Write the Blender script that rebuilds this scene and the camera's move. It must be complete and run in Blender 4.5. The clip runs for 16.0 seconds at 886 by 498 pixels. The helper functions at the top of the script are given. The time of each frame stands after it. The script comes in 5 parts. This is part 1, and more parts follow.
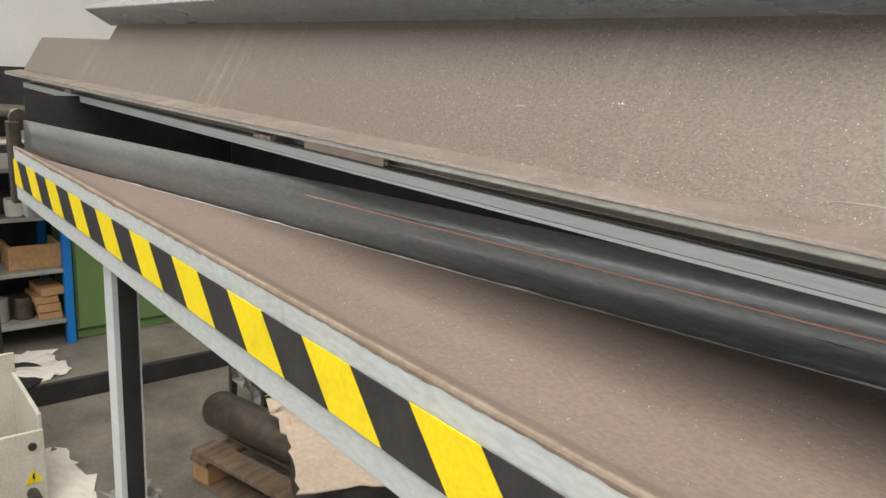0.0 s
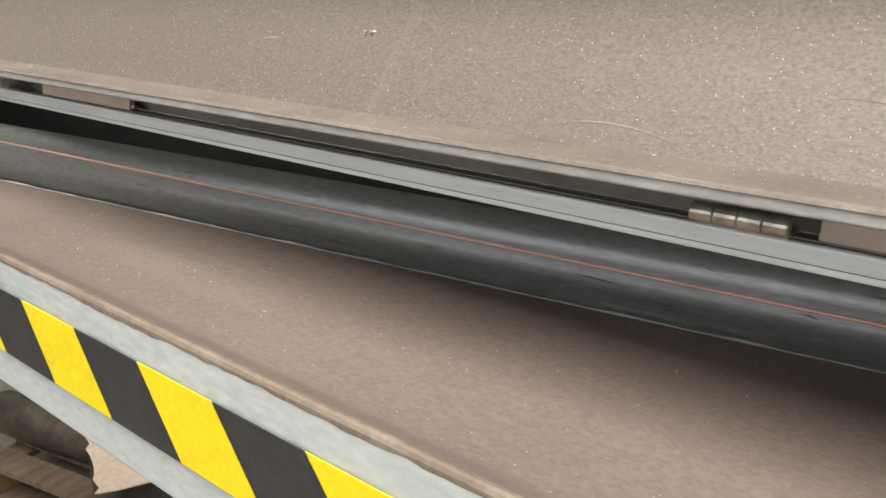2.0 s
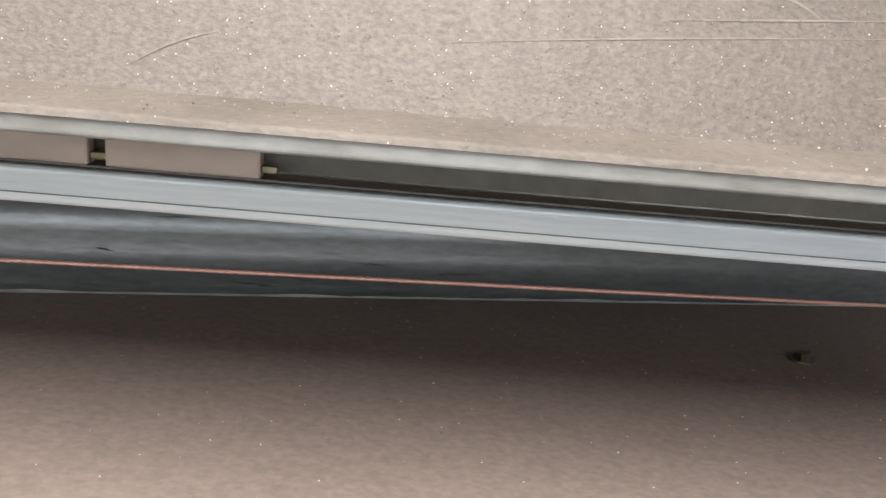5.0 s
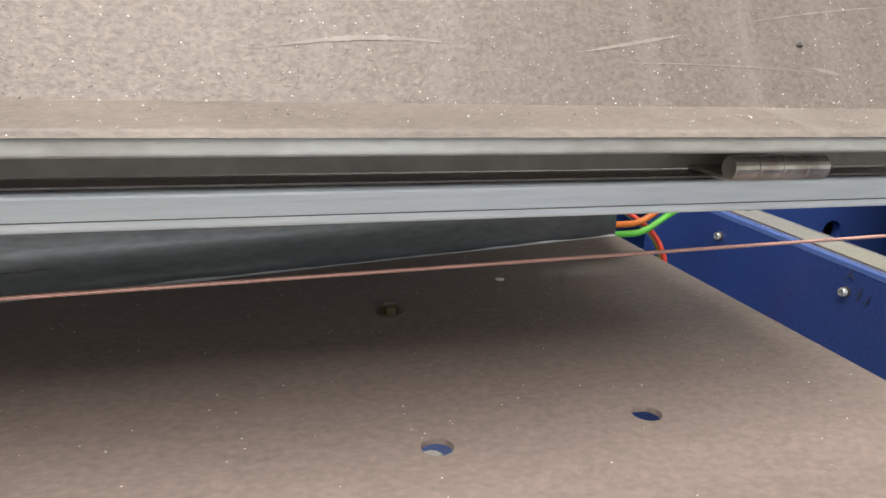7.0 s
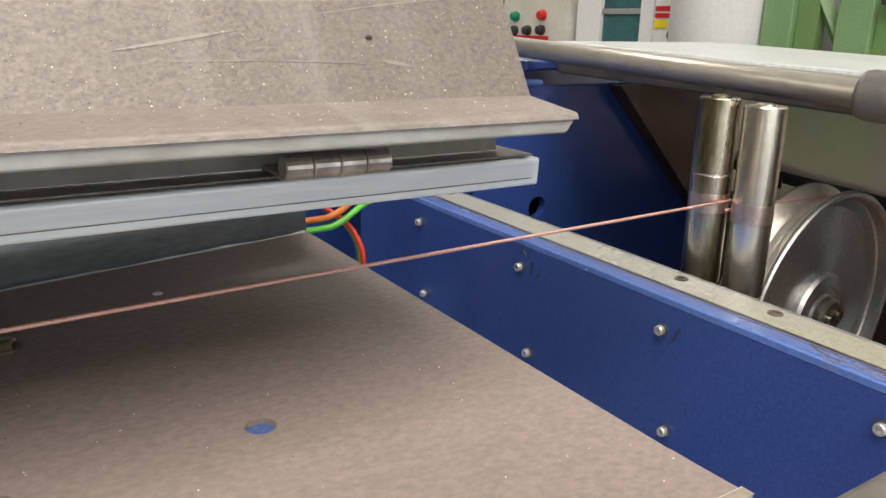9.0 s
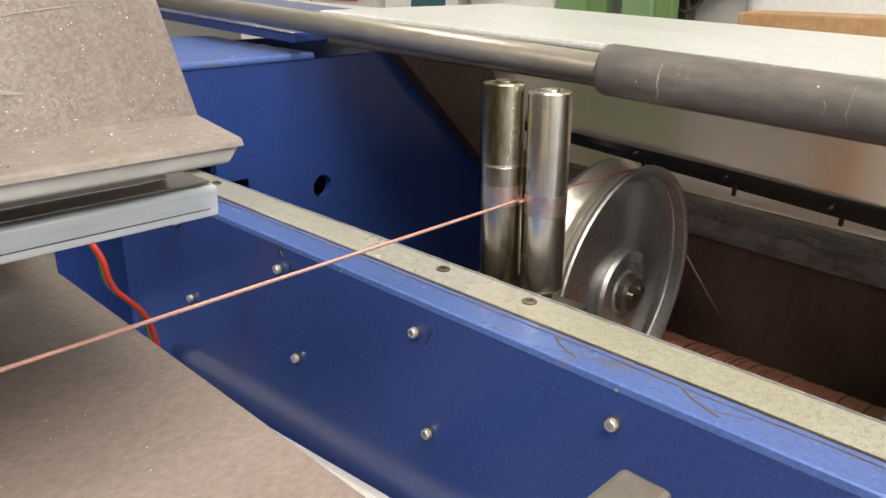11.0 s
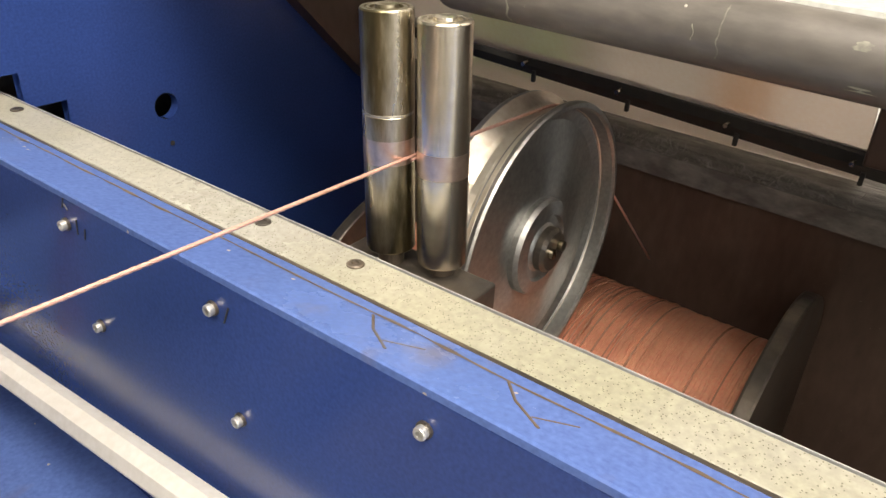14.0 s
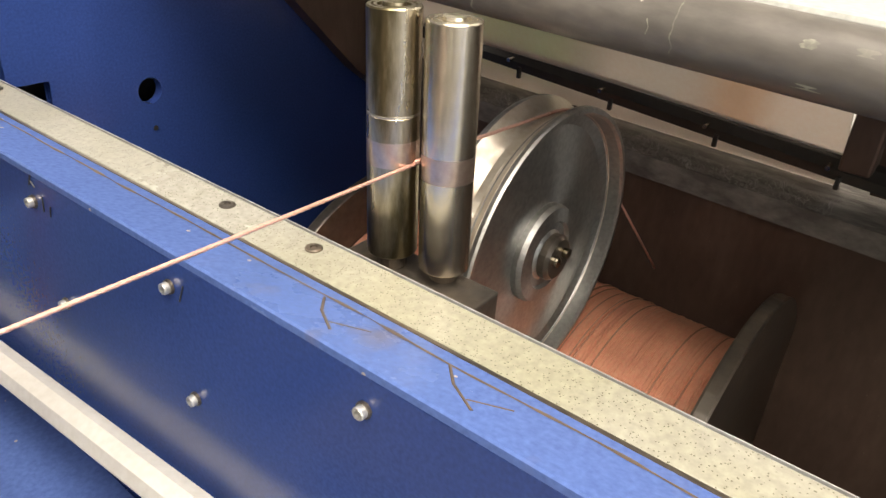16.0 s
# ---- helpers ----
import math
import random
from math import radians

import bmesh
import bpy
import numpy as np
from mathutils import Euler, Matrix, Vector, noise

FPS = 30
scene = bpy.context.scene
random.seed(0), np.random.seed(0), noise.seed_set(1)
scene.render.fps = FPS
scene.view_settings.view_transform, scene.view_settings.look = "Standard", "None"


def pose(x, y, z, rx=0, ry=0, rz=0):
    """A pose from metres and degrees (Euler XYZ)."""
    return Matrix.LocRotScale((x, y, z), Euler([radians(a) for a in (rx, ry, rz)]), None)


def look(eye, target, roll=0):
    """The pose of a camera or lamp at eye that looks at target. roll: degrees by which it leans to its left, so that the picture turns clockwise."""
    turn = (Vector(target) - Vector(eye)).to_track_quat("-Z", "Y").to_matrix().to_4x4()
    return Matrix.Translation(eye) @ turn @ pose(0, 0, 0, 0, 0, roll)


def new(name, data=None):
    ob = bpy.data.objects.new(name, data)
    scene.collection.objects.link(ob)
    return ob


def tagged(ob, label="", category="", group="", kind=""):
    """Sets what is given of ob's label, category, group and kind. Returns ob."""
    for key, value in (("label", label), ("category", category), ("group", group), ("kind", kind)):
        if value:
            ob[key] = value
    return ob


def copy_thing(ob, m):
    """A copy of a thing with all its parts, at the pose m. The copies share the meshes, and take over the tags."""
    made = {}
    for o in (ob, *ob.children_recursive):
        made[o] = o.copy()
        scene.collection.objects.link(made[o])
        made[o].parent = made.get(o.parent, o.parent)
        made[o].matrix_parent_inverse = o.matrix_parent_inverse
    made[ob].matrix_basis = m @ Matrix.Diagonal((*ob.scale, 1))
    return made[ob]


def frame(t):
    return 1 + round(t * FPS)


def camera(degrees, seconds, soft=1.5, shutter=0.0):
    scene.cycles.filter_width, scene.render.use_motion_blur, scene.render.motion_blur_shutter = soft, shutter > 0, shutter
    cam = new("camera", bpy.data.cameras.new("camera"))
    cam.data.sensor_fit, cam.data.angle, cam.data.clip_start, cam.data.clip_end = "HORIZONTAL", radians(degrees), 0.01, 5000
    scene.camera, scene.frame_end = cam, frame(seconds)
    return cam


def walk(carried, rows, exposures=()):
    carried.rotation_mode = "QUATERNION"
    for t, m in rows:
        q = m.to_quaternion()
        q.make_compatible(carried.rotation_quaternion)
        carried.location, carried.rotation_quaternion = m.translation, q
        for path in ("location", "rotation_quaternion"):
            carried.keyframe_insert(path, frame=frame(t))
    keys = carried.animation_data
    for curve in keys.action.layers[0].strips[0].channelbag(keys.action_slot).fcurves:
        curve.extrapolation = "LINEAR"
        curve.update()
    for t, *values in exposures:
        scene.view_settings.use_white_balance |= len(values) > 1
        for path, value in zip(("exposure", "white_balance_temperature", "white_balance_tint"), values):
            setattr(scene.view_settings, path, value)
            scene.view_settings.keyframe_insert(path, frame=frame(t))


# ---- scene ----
cam = camera(61.2, 16.0)
PATH = [
    (0, (0.13, -0.307, 1.635), (-1.352, 0.949, 1.16), 3.3),
    (0.5, (0.134, -0.296, 1.63), (-1.293, 1.014, 1.134), 3.3),
    (1, (0.141, -0.283, 1.622), (-1.214, 1.099, 1.119), 3.8),
    (1.5, (0.144, -0.267, 1.614), (-1.122, 1.196, 1.106), 4.0),
    (2, (0.148, -0.241, 1.6), (-1.0, 1.32, 1.105), 4.6),
    (2.5, (0.167, -0.204, 1.589), (-0.872, 1.439, 1.12), 5.0),
    (3, (0.171, -0.194, 1.588), (-0.623, 1.577, 1.105), 5.3),
    (3.5, (0.186, -0.178, 1.593), (-0.396, 1.66, 1.061), 5.0),
    (4, (0.202, -0.16, 1.587), (-0.154, 1.738, 1.066), 5.3),
    (4.5, (0.222, -0.146, 1.584), (0.101, 1.785, 1.08), 5.2),
    (5, (0.257, -0.133, 1.583), (0.319, 1.797, 1.064), 5.1),
    (7.5, (0.432, -0.129, 1.586), (1.109, 1.663, 1.01), 1.9),
    (8, (0.455, -0.133, 1.586), (1.268, 1.601, 1.009), 1.8),
    (8.5, (0.474, -0.141, 1.587), (1.408, 1.532, 1.013), 1.6),
    (9, (0.495, -0.149, 1.591), (1.535, 1.46, 1.018), 1.4),
    (9.5, (0.515, -0.153, 1.594), (1.652, 1.387, 1.017), 1.2),
    (10, (0.534, -0.155, 1.602), (1.758, 1.311, 1.007), 0.9),
    (12.5, (0.659, -0.146, 1.623), (2.045, 1.012, 0.764), 0.6),
    (13, (0.679, -0.141, 1.621), (2.063, 0.987, 0.72), 1.0),
    (13.5, (0.687, -0.14, 1.62), (2.066, 0.974, 0.694), 1.3),
    (14, (0.697, -0.143, 1.619), (2.068, 0.966, 0.677), 1.6),
    (14.5, (0.703, -0.147, 1.618), (2.07, 0.961, 0.667), 1.9),
    (15, (0.701, -0.156, 1.619), (2.071, 0.948, 0.668), 2.3),
    (15.5, (0.706, -0.165, 1.619), (2.072, 0.942, 0.667), 2.6),
    (16, (0.709, -0.168, 1.616), (2.076, 0.945, 0.67), 3.2),
]
walk(cam, [(t, look(eye, target, roll)) for t, eye, target, roll in PATH],
     exposures=[(0, -0.22, 6500, 10), (2, -0.15, 6500, 10), (3.5, 0.0, 6350, 10), (5, 0.12, 6200, 10), (7.5, 0.06, 6250, 10), (10, 0.04, 6400, 10), (12.5, 0.34, 6850, 10), (14, 0.4, 7000, 10), (16, 0.4, 7000, 10)])

# ---- light ----
world = bpy.data.worlds.new("world")
scene.world = world
world.use_nodes = True
world.node_tree.nodes["Background"].inputs[0].default_value = (0.9, 0.95, 1.0, 1)
world.node_tree.nodes["Background"].inputs[1].default_value = 0.4
scene.view_settings.exposure = 0.0


def area(name, at, size_x, size_y, power, colour=(1, 0.93, 0.85)):
    data = bpy.data.lights.new(name, "AREA")
    data.shape, data.size, data.size_y, data.energy, data.color = "RECTANGLE", size_x, size_y, power, colour
    ob = new(name, data)
    ob.matrix_world = pose(*at)
    return ob


CEILING = 4.6
LAMPS = ((-3.0, -1.6, 2.6, 3.4, 105), (0.1, -1.6, 2.6, 3.4, 270), (3.8, -1.6, 2.2, 3.4, 190), (-3.6, 3.6, 2.4, 0.6, 70), (2.2, 3.9, 2.4, 0.6, 90))
for lx, ly, lw, lh, power in LAMPS:
    area("ceiling_lamp_light", (lx, ly, CEILING - 0.16), lw, lh, power)

# daylight through the window band of the south wall
WINDOW = (-3.2, 2.8, 1.35, 2.35)
daylight = area("window_daylight", (sum(WINDOW[:2]) / 2, -4.16, sum(WINDOW[2:]) / 2, 90, 0, 0), WINDOW[1] - WINDOW[0], WINDOW[3] - WINDOW[2], 60, (0.97, 0.97, 0.97))

# ---- materials ----


def material(name, colour, rough=0.5, metal=0.0, second=None, scale=8.0, low=0.4, high=0.65, bump=0.0, bump_scale=60.0,
             rough_var=0.0, stretch=(1, 1, 1), specks=None, spec=0.5, coat=0.0, streaks=None):
    m = bpy.data.materials.new(name)
    m.use_nodes = True
    t = m.node_tree
    b = t.nodes["Principled BSDF"]
    b.inputs["Base Color"].default_value = (*colour, 1)
    b.inputs["Roughness"].default_value = rough
    b.inputs["Metallic"].default_value = metal
    b.inputs["Specular IOR Level"].default_value = spec
    b.inputs["Coat Weight"].default_value = coat
    b.inputs["Coat Roughness"].default_value = 0.15
    co = t.nodes.new("ShaderNodeTexCoord")
    mp = t.nodes.new("ShaderNodeMapping")
    mp.inputs["Scale"].default_value = stretch
    t.links.new(co.outputs["Object"], mp.inputs["Vector"])
    n = t.nodes.new("ShaderNodeTexNoise")
    n.inputs["Scale"].default_value, n.inputs["Detail"].default_value, n.inputs["Roughness"].default_value = scale, 8, 0.6
    t.links.new(mp.outputs[0], n.inputs["Vector"])
    r = t.nodes.new("ShaderNodeMapRange")
    r.inputs[1].default_value, r.inputs[2].default_value = low, high
    t.links.new(n.outputs["Fac"], r.inputs[0])
    last = None
    if second:
        mix = t.nodes.new("ShaderNodeMix")
        mix.data_type = "RGBA"
        mix.inputs["A"].default_value, mix.inputs["B"].default_value = (*colour, 1), (*second, 1)
        t.links.new(r.outputs[0], mix.inputs["Factor"])
        last = mix.outputs["Result"]
    f = t.nodes.new("ShaderNodeTexNoise")
    f.inputs["Scale"].default_value, f.inputs["Detail"].default_value = bump_scale, 6
    t.links.new(mp.outputs[0], f.inputs["Vector"])
    if last:
        g = t.nodes.new("ShaderNodeMix")
        g.data_type, g.blend_type = "RGBA", "OVERLAY"
        g.inputs["Factor"].default_value = 0.35
        t.links.new(last, g.inputs["A"])
        t.links.new(f.outputs["Fac"], g.inputs["B"])
        last = g.outputs["Result"]
    if streaks:
        along, s_scale, s_low, s_high, tint, amount = streaks
        sm = t.nodes.new("ShaderNodeMapping")
        sm.inputs["Scale"].default_value = along
        t.links.new(co.outputs["Object"], sm.inputs["Vector"])
        sn = t.nodes.new("ShaderNodeTexNoise")
        sn.inputs["Scale"].default_value, sn.inputs["Detail"].default_value = s_scale, 5
        t.links.new(sm.outputs[0], sn.inputs["Vector"])
        sr = t.nodes.new("ShaderNodeMapRange")
        sr.inputs[1].default_value, sr.inputs[2].default_value, sr.inputs[4].default_value = s_low, s_high, amount
        t.links.new(sn.outputs["Fac"], sr.inputs[0])
        big = t.nodes.new("ShaderNodeTexNoise")
        big.inputs["Scale"].default_value, big.inputs["Detail"].default_value = 3.1, 2
        t.links.new(co.outputs["Object"], big.inputs["Vector"])
        br = t.nodes.new("ShaderNodeMapRange")
        br.inputs[1].default_value, br.inputs[2].default_value = 0.5, 0.64
        t.links.new(big.outputs["Fac"], br.inputs[0])
        sk = t.nodes.new("ShaderNodeMath")
        sk.operation = "MULTIPLY"
        t.links.new(sr.outputs[0], sk.inputs[0])
        t.links.new(br.outputs[0], sk.inputs[1])
        smx = t.nodes.new("ShaderNodeMix")
        smx.data_type = "RGBA"
        smx.inputs["A"].default_value, smx.inputs["B"].default_value = (*colour, 1), (*tint, 1)
        if last:
            t.links.new(last, smx.inputs["A"])
        t.links.new(sk.outputs[0], smx.inputs["Factor"])
        last = smx.outputs["Result"]
    if specks:
        scale_s, radius, tint = specks
        v = t.nodes.new("ShaderNodeTexVoronoi")
        v.inputs["Scale"].default_value = scale_s
        t.links.new(co.outputs["Object"], v.inputs["Vector"])
        k = t.nodes.new("ShaderNodeMath")
        k.operation = "LESS_THAN"
        k.inputs[1].default_value = radius
        t.links.new(v.outputs["Distance"], k.inputs[0])
        s = t.nodes.new("ShaderNodeSeparateColor")
        t.links.new(v.outputs["Color"], s.inputs[0])
        k2 = t.nodes.new("ShaderNodeMath")
        k2.operation = "GREATER_THAN"
        k2.inputs[1].default_value = 0.6
        t.links.new(s.outputs[0], k2.inputs[0])
        k3 = t.nodes.new("ShaderNodeMath")
        k3.operation = "MULTIPLY"
        t.links.new(k.outputs[0], k3.inputs[0])
        t.links.new(k2.outputs[0], k3.inputs[1])
        mx = t.nodes.new("ShaderNodeMix")
        mx.data_type = "RGBA"
        mx.inputs["A"].default_value, mx.inputs["B"].default_value = (*colour, 1), (*tint, 1)
        if last:
            t.links.new(last, mx.inputs["A"])
        t.links.new(k3.outputs[0], mx.inputs["Factor"])
        last = mx.outputs["Result"]
    if last:
        t.links.new(last, b.inputs["Base Color"])
    if rough_var:
        rr = t.nodes.new("ShaderNodeMapRange")
        rr.inputs[3].default_value, rr.inputs[4].default_value = max(rough - rough_var, 0.03), min(rough + rough_var, 1)
        t.links.new(n.outputs["Fac"], rr.inputs[0])
        t.links.new(rr.outputs[0], b.inputs["Roughness"])
    if bump:
        bp = t.nodes.new("ShaderNodeBump")
        bp.inputs["Strength"].default_value, bp.inputs["Distance"].default_value = bump, 0.002
        t.links.new(f.outputs["Fac"], bp.inputs["Height"])
        t.links.new(bp.outputs[0], b.inputs["Normal"])
    return m


GALV = material("galvanised_steel", (0.62, 0.685, 0.71), 0.36, 0.15, (0.71, 0.755, 0.77), 14, 0.35, 0.7, 0.12, 220, 0.12, (0.12, 3, 3), None, 0.5, 0.0, ((0.6, 40, 70), 3, 0.60, 0.70, (0.30, 0.29, 0.26), 0.5))
RIM_DIRT = material("dirty_worn_rim", (0.27, 0.225, 0.18), 0.75, 0, (0.19, 0.145, 0.105), 30, 0.35, 0.65, 0.2, 200)
LIP_ZINC = material("pale_zinc_lip", (0.47, 0.52, 0.525), 0.5, 0.1, (0.55, 0.59, 0.59), 6, 0.35, 0.7, 0.06, 220, 0.1, (0.3, 1, 1), None, 0.5, 0.0, ((5, 1, 1.4), 6, 0.58, 0.75, (0.36, 0.29, 0.2), 0.7))
GALV_DULL = material("dull_galvanised_steel", (0.42, 0.45, 0.465), 0.28, 0.45, (0.33, 0.35, 0.36), 9, 0.35, 0.7, 0.1, 180, 0.08, (0.4, 1, 1), None, 0.5, 0.0, ((2.5, 1, 40), 6, 0.63, 0.72, (0.12, 0.115, 0.105), 0.6))
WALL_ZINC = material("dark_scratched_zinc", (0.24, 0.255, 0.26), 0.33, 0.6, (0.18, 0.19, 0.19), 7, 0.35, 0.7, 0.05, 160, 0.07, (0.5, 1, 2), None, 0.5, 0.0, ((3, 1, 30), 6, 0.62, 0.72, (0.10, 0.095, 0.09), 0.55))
GALV_GREY = material("weathered_zinc", (0.25, 0.25, 0.235), 0.42, 0.2, (0.31, 0.31, 0.295), 8, 0.35, 0.7, 0.08, 200, 0.1)
# Tone of the shaded gap behind the hinges, painted as colour.
OLIVE = material("olive_gap_shade", (0.20, 0.185, 0.15), 0.6, 0, (0.14, 0.13, 0.105), 12, 0.35, 0.7, 0.1, 120)
RUST_LINE = material("rust_dirt", (0.125, 0.092, 0.066), 0.9, 0, (0.075, 0.058, 0.046), 40, 0.35, 0.7, 0.3, 200)
ZINC_DUSTY = material("dusty_zinc_edge", (0.31, 0.315, 0.305), 0.48, 0.2, (0.23, 0.22, 0.2), 22, 0.35, 0.65, 0.1, 200, 0.1, (0.4, 1, 1))
EDGE_BRIGHT = material("bright_metal_edge", (0.55, 0.57, 0.58), 0.35, 0.4, (0.4, 0.4, 0.39), 30, 0.4, 0.65, 0.05, 200, 0.1, (0.3, 1, 1))
DUST_PALE = material("pale_dust_ledge", (0.225, 0.193, 0.168), 0.6, 0.05, (0.16, 0.137, 0.118), 22, 0.34, 0.68, 0.5, 330, 0.08, (0.8, 1, 1), (240, 0.08, (0.65, 0.62, 0.58)), 0.5, 0.0, ((9, 1.2, 1), 6, 0.5, 0.68, (0.36, 0.33, 0.29), 0.7))
DUCT = material("off_white_duct", (0.78, 0.76, 0.72), 0.35, 0.1, (0.68, 0.66, 0.62), 9, 0.35, 0.7, 0.05, 160, 0.1)
GRIT = material("pale_grit", (0.62, 0.58, 0.53), 0.35, 0.4, (0.16, 0.13, 0.115), 300, 0.48, 0.56)
DARK_GRIT = material("dark_grit", (0.055, 0.047, 0.042), 0.7, 0.0, (0.09, 0.075, 0.065), 200, 0.45, 0.55)
STAINED = material("stained_bracket", (0.2, 0.185, 0.165), 0.4, 0.3, (0.13, 0.115, 0.1), 14, 0.35, 0.7, 0.1, 150)
SCRATCH = material("pale_scuff", (0.27, 0.24, 0.212), 0.55, 0.0, (0.18, 0.153, 0.132), 60, 0.4, 0.6)
DUST = material("dust_coated_sheet", (0.166, 0.139, 0.119), 0.46, 0.12, (0.122, 0.102, 0.088), 420, 0.40, 0.64, 0.3, 620, 0.1, (0.8, 1, 1), (240, 0.07, (0.6, 0.57, 0.53)), 0.5, 0.0, ((14, 1.3, 1.2), 5, 0.50, 0.70, (0.31, 0.285, 0.26), 0.38))
DUST_FINE = material("fine_dust_on_tray", (0.230, 0.186, 0.163), 0.5, 0.0, (0.200, 0.162, 0.143), 3, 0.35, 0.7, 0.05, 300, 0.08, (0.8, 1.1, 1), (110, 0.045, (0.7, 0.67, 0.63)), 0.12, 0.0, ((0.5, 3, 1), 6, 0.5, 0.75, (0.27, 0.235, 0.205), 0.4))
YELLOW = material("yellow_tape", (0.86, 0.70, 0.01), 0.38, 0, (0.74, 0.58, 0.01), 20, 0.5, 0.8, 0.03, 200)
BLACK_TAPE = material("black_tape", (0.028, 0.028, 0.03), 0.38, 0, (0.045, 0.045, 0.045), 25, 0.4, 0.7, 0.03, 200)
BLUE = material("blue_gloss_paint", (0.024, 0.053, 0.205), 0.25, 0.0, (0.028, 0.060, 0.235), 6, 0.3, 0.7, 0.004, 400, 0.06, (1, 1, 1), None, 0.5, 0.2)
# The same blue made paler for lit upward faces, with specks and dirt streaks.
BLUE_WORN_LIT = material("worn_lit_blue_paint", (0.085, 0.145, 0.385), 0.25, 0.0, (0.095, 0.16, 0.41), 5, 0.3, 0.7, 0.01, 300, 0.1, (1, 1, 1), (55, 0.07, (0.42, 0.38, 0.34)), 0.22, 0.0, ((2, 4, 1), 7, 0.58, 0.72, (0.16, 0.14, 0.14), 0.55))
CREAM = material("speckled_cream_paint", (0.345, 0.337, 0.30), 0.28, 0, (0.315, 0.307, 0.232), 3, 0.42, 0.62, 0.02, 260, 0.08, (1, 1, 1), (620, 0.26, (0.11, 0.105, 0.065)))
STEEL = material("turned_steel", (0.84, 0.78, 0.66), 0.26, 1.0, (0.60, 0.55, 0.45), 6, 0.35, 0.7, 0.012, 300, 0.06, (1, 1, 9))
STEEL_WORN = material("scuffed_steel", (0.60, 0.54, 0.42), 0.3, 1.0, (0.17, 0.145, 0.085), 26, 0.36, 0.54, 0.06, 260, 0.12, (1, 1, 0.22))
ALU = material("spun_aluminium", (0.44, 0.44, 0.42), 0.36, 0.9, (0.30, 0.305, 0.30), 5, 0.35, 0.7, 0.03, 240, 0.06)
RIM = material("worn_pale_groove", (0.72, 0.69, 0.60), 0.3, 0.8, (0.6, 0.52, 0.44), 8, 0.4, 0.7, 0.03, 200)
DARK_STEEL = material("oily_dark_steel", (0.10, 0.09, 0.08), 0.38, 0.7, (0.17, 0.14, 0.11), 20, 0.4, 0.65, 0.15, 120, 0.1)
COPPER = material("bare_copper", (0.95, 0.50, 0.34), 0.36, 0.5, (0.80, 0.39, 0.26), 30, 0.35, 0.7, 0.05, 300, 0.08)
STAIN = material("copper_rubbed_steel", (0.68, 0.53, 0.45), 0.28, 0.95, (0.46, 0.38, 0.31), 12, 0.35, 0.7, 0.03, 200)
COPPER_WIRE = material("bright_copper_wire", (0.74, 0.45, 0.375), 0.42, 0.55, (0.66, 0.38, 0.31), 60, 0.35, 0.7, 0.1, 900)
RUST = material("brown_primer_pit", (0.088, 0.053, 0.040), 0.42, 0.15, (0.135, 0.088, 0.068), 9, 0.45, 0.7, 0.12, 90, 0.12, (1, 1, 0.4), (120, 0.05, (0.2, 0.16, 0.13)))
FUZZ = material("dirty_felt", (0.12, 0.105, 0.095), 0.8, 0, (0.25, 0.23, 0.21), 40, 0.4, 0.65, 0.8, 150, 0.0, (2, 0.5, 1))
LINT = material("pale_lint", (0.52, 0.50, 0.47), 0.85, 0, (0.22, 0.2, 0.19), 60, 0.4, 0.6)
BLACK_RUBBER = material("black_rubber", (0.022, 0.02, 0.018), 0.4, 0, (0.03, 0.028, 0.025), 30, 0.4, 0.7, 0.1, 100)
SLEEVE = material("grimy_grey_sleeve", (0.112, 0.103, 0.093), 0.42, 0.1, (0.19, 0.17, 0.15), 10, 0.45, 0.75, 0.12, 160, 0.1, (1, 0.4, 1), (70, 0.06, (0.5, 0.47, 0.42)), 0.5, 0.0, ((30, 2.5, 14), 2.2, 0.6, 0.7, (0.36, 0.36, 0.29), 0.7))
COVER = material("pale_grey_enamel", (0.46, 0.475, 0.455), 0.4, 0.0, (0.40, 0.41, 0.39), 4, 0.3, 0.7, 0.03, 200, 0.08)
GUARD = material("hazy_guard_sheet", (0.90, 0.78, 0.70), 0.32, 0.0, (0.86, 0.80, 0.73), 3, 0.3, 0.7, 0.02, 200, 0.08)
CONCRETE = material("stained_concrete", (0.25, 0.23, 0.2), 0.5, 0, (0.13, 0.117, 0.10), 2.6, 0.38, 0.64, 0.2, 60, 0.12)
ROOM_GREY = material("grey_shed_cladding", (0.27, 0.27, 0.265), 0.7, 0, (0.22, 0.22, 0.215), 1.4, 0.3, 0.7, 0.05, 60)
SCRAPE = material("greenish_scrape", (0.30, 0.30, 0.24), 0.6, 0, (0.16, 0.15, 0.13), 70, 0.42, 0.55)
WALL = material("white_wall_paint", (0.78, 0.78, 0.76), 0.7, 0, (0.72, 0.72, 0.70), 2, 0.3, 0.7, 0.05, 90)
KERB = material("black_kerb_paint", (0.022, 0.022, 0.024), 0.5, 0, (0.04, 0.04, 0.04), 7, 0.4, 0.7, 0.1, 80)
SHELF_BLUE = material("bright_blue_upright", (0.01, 0.20, 0.62), 0.4, 0, (0.012, 0.17, 0.55), 9, 0.4, 0.7, 0.03, 200)
SHELF_GREY = material("grey_shelf_board", (0.36, 0.36, 0.34), 0.5, 0.2, (0.28, 0.28, 0.27), 9, 0.4, 0.7, 0.05, 200)
GREEN = material("green_cabinet_paint", (0.14, 0.24, 0.085), 0.45, 0, (0.12, 0.21, 0.075), 5, 0.4, 0.7, 0.03, 200)
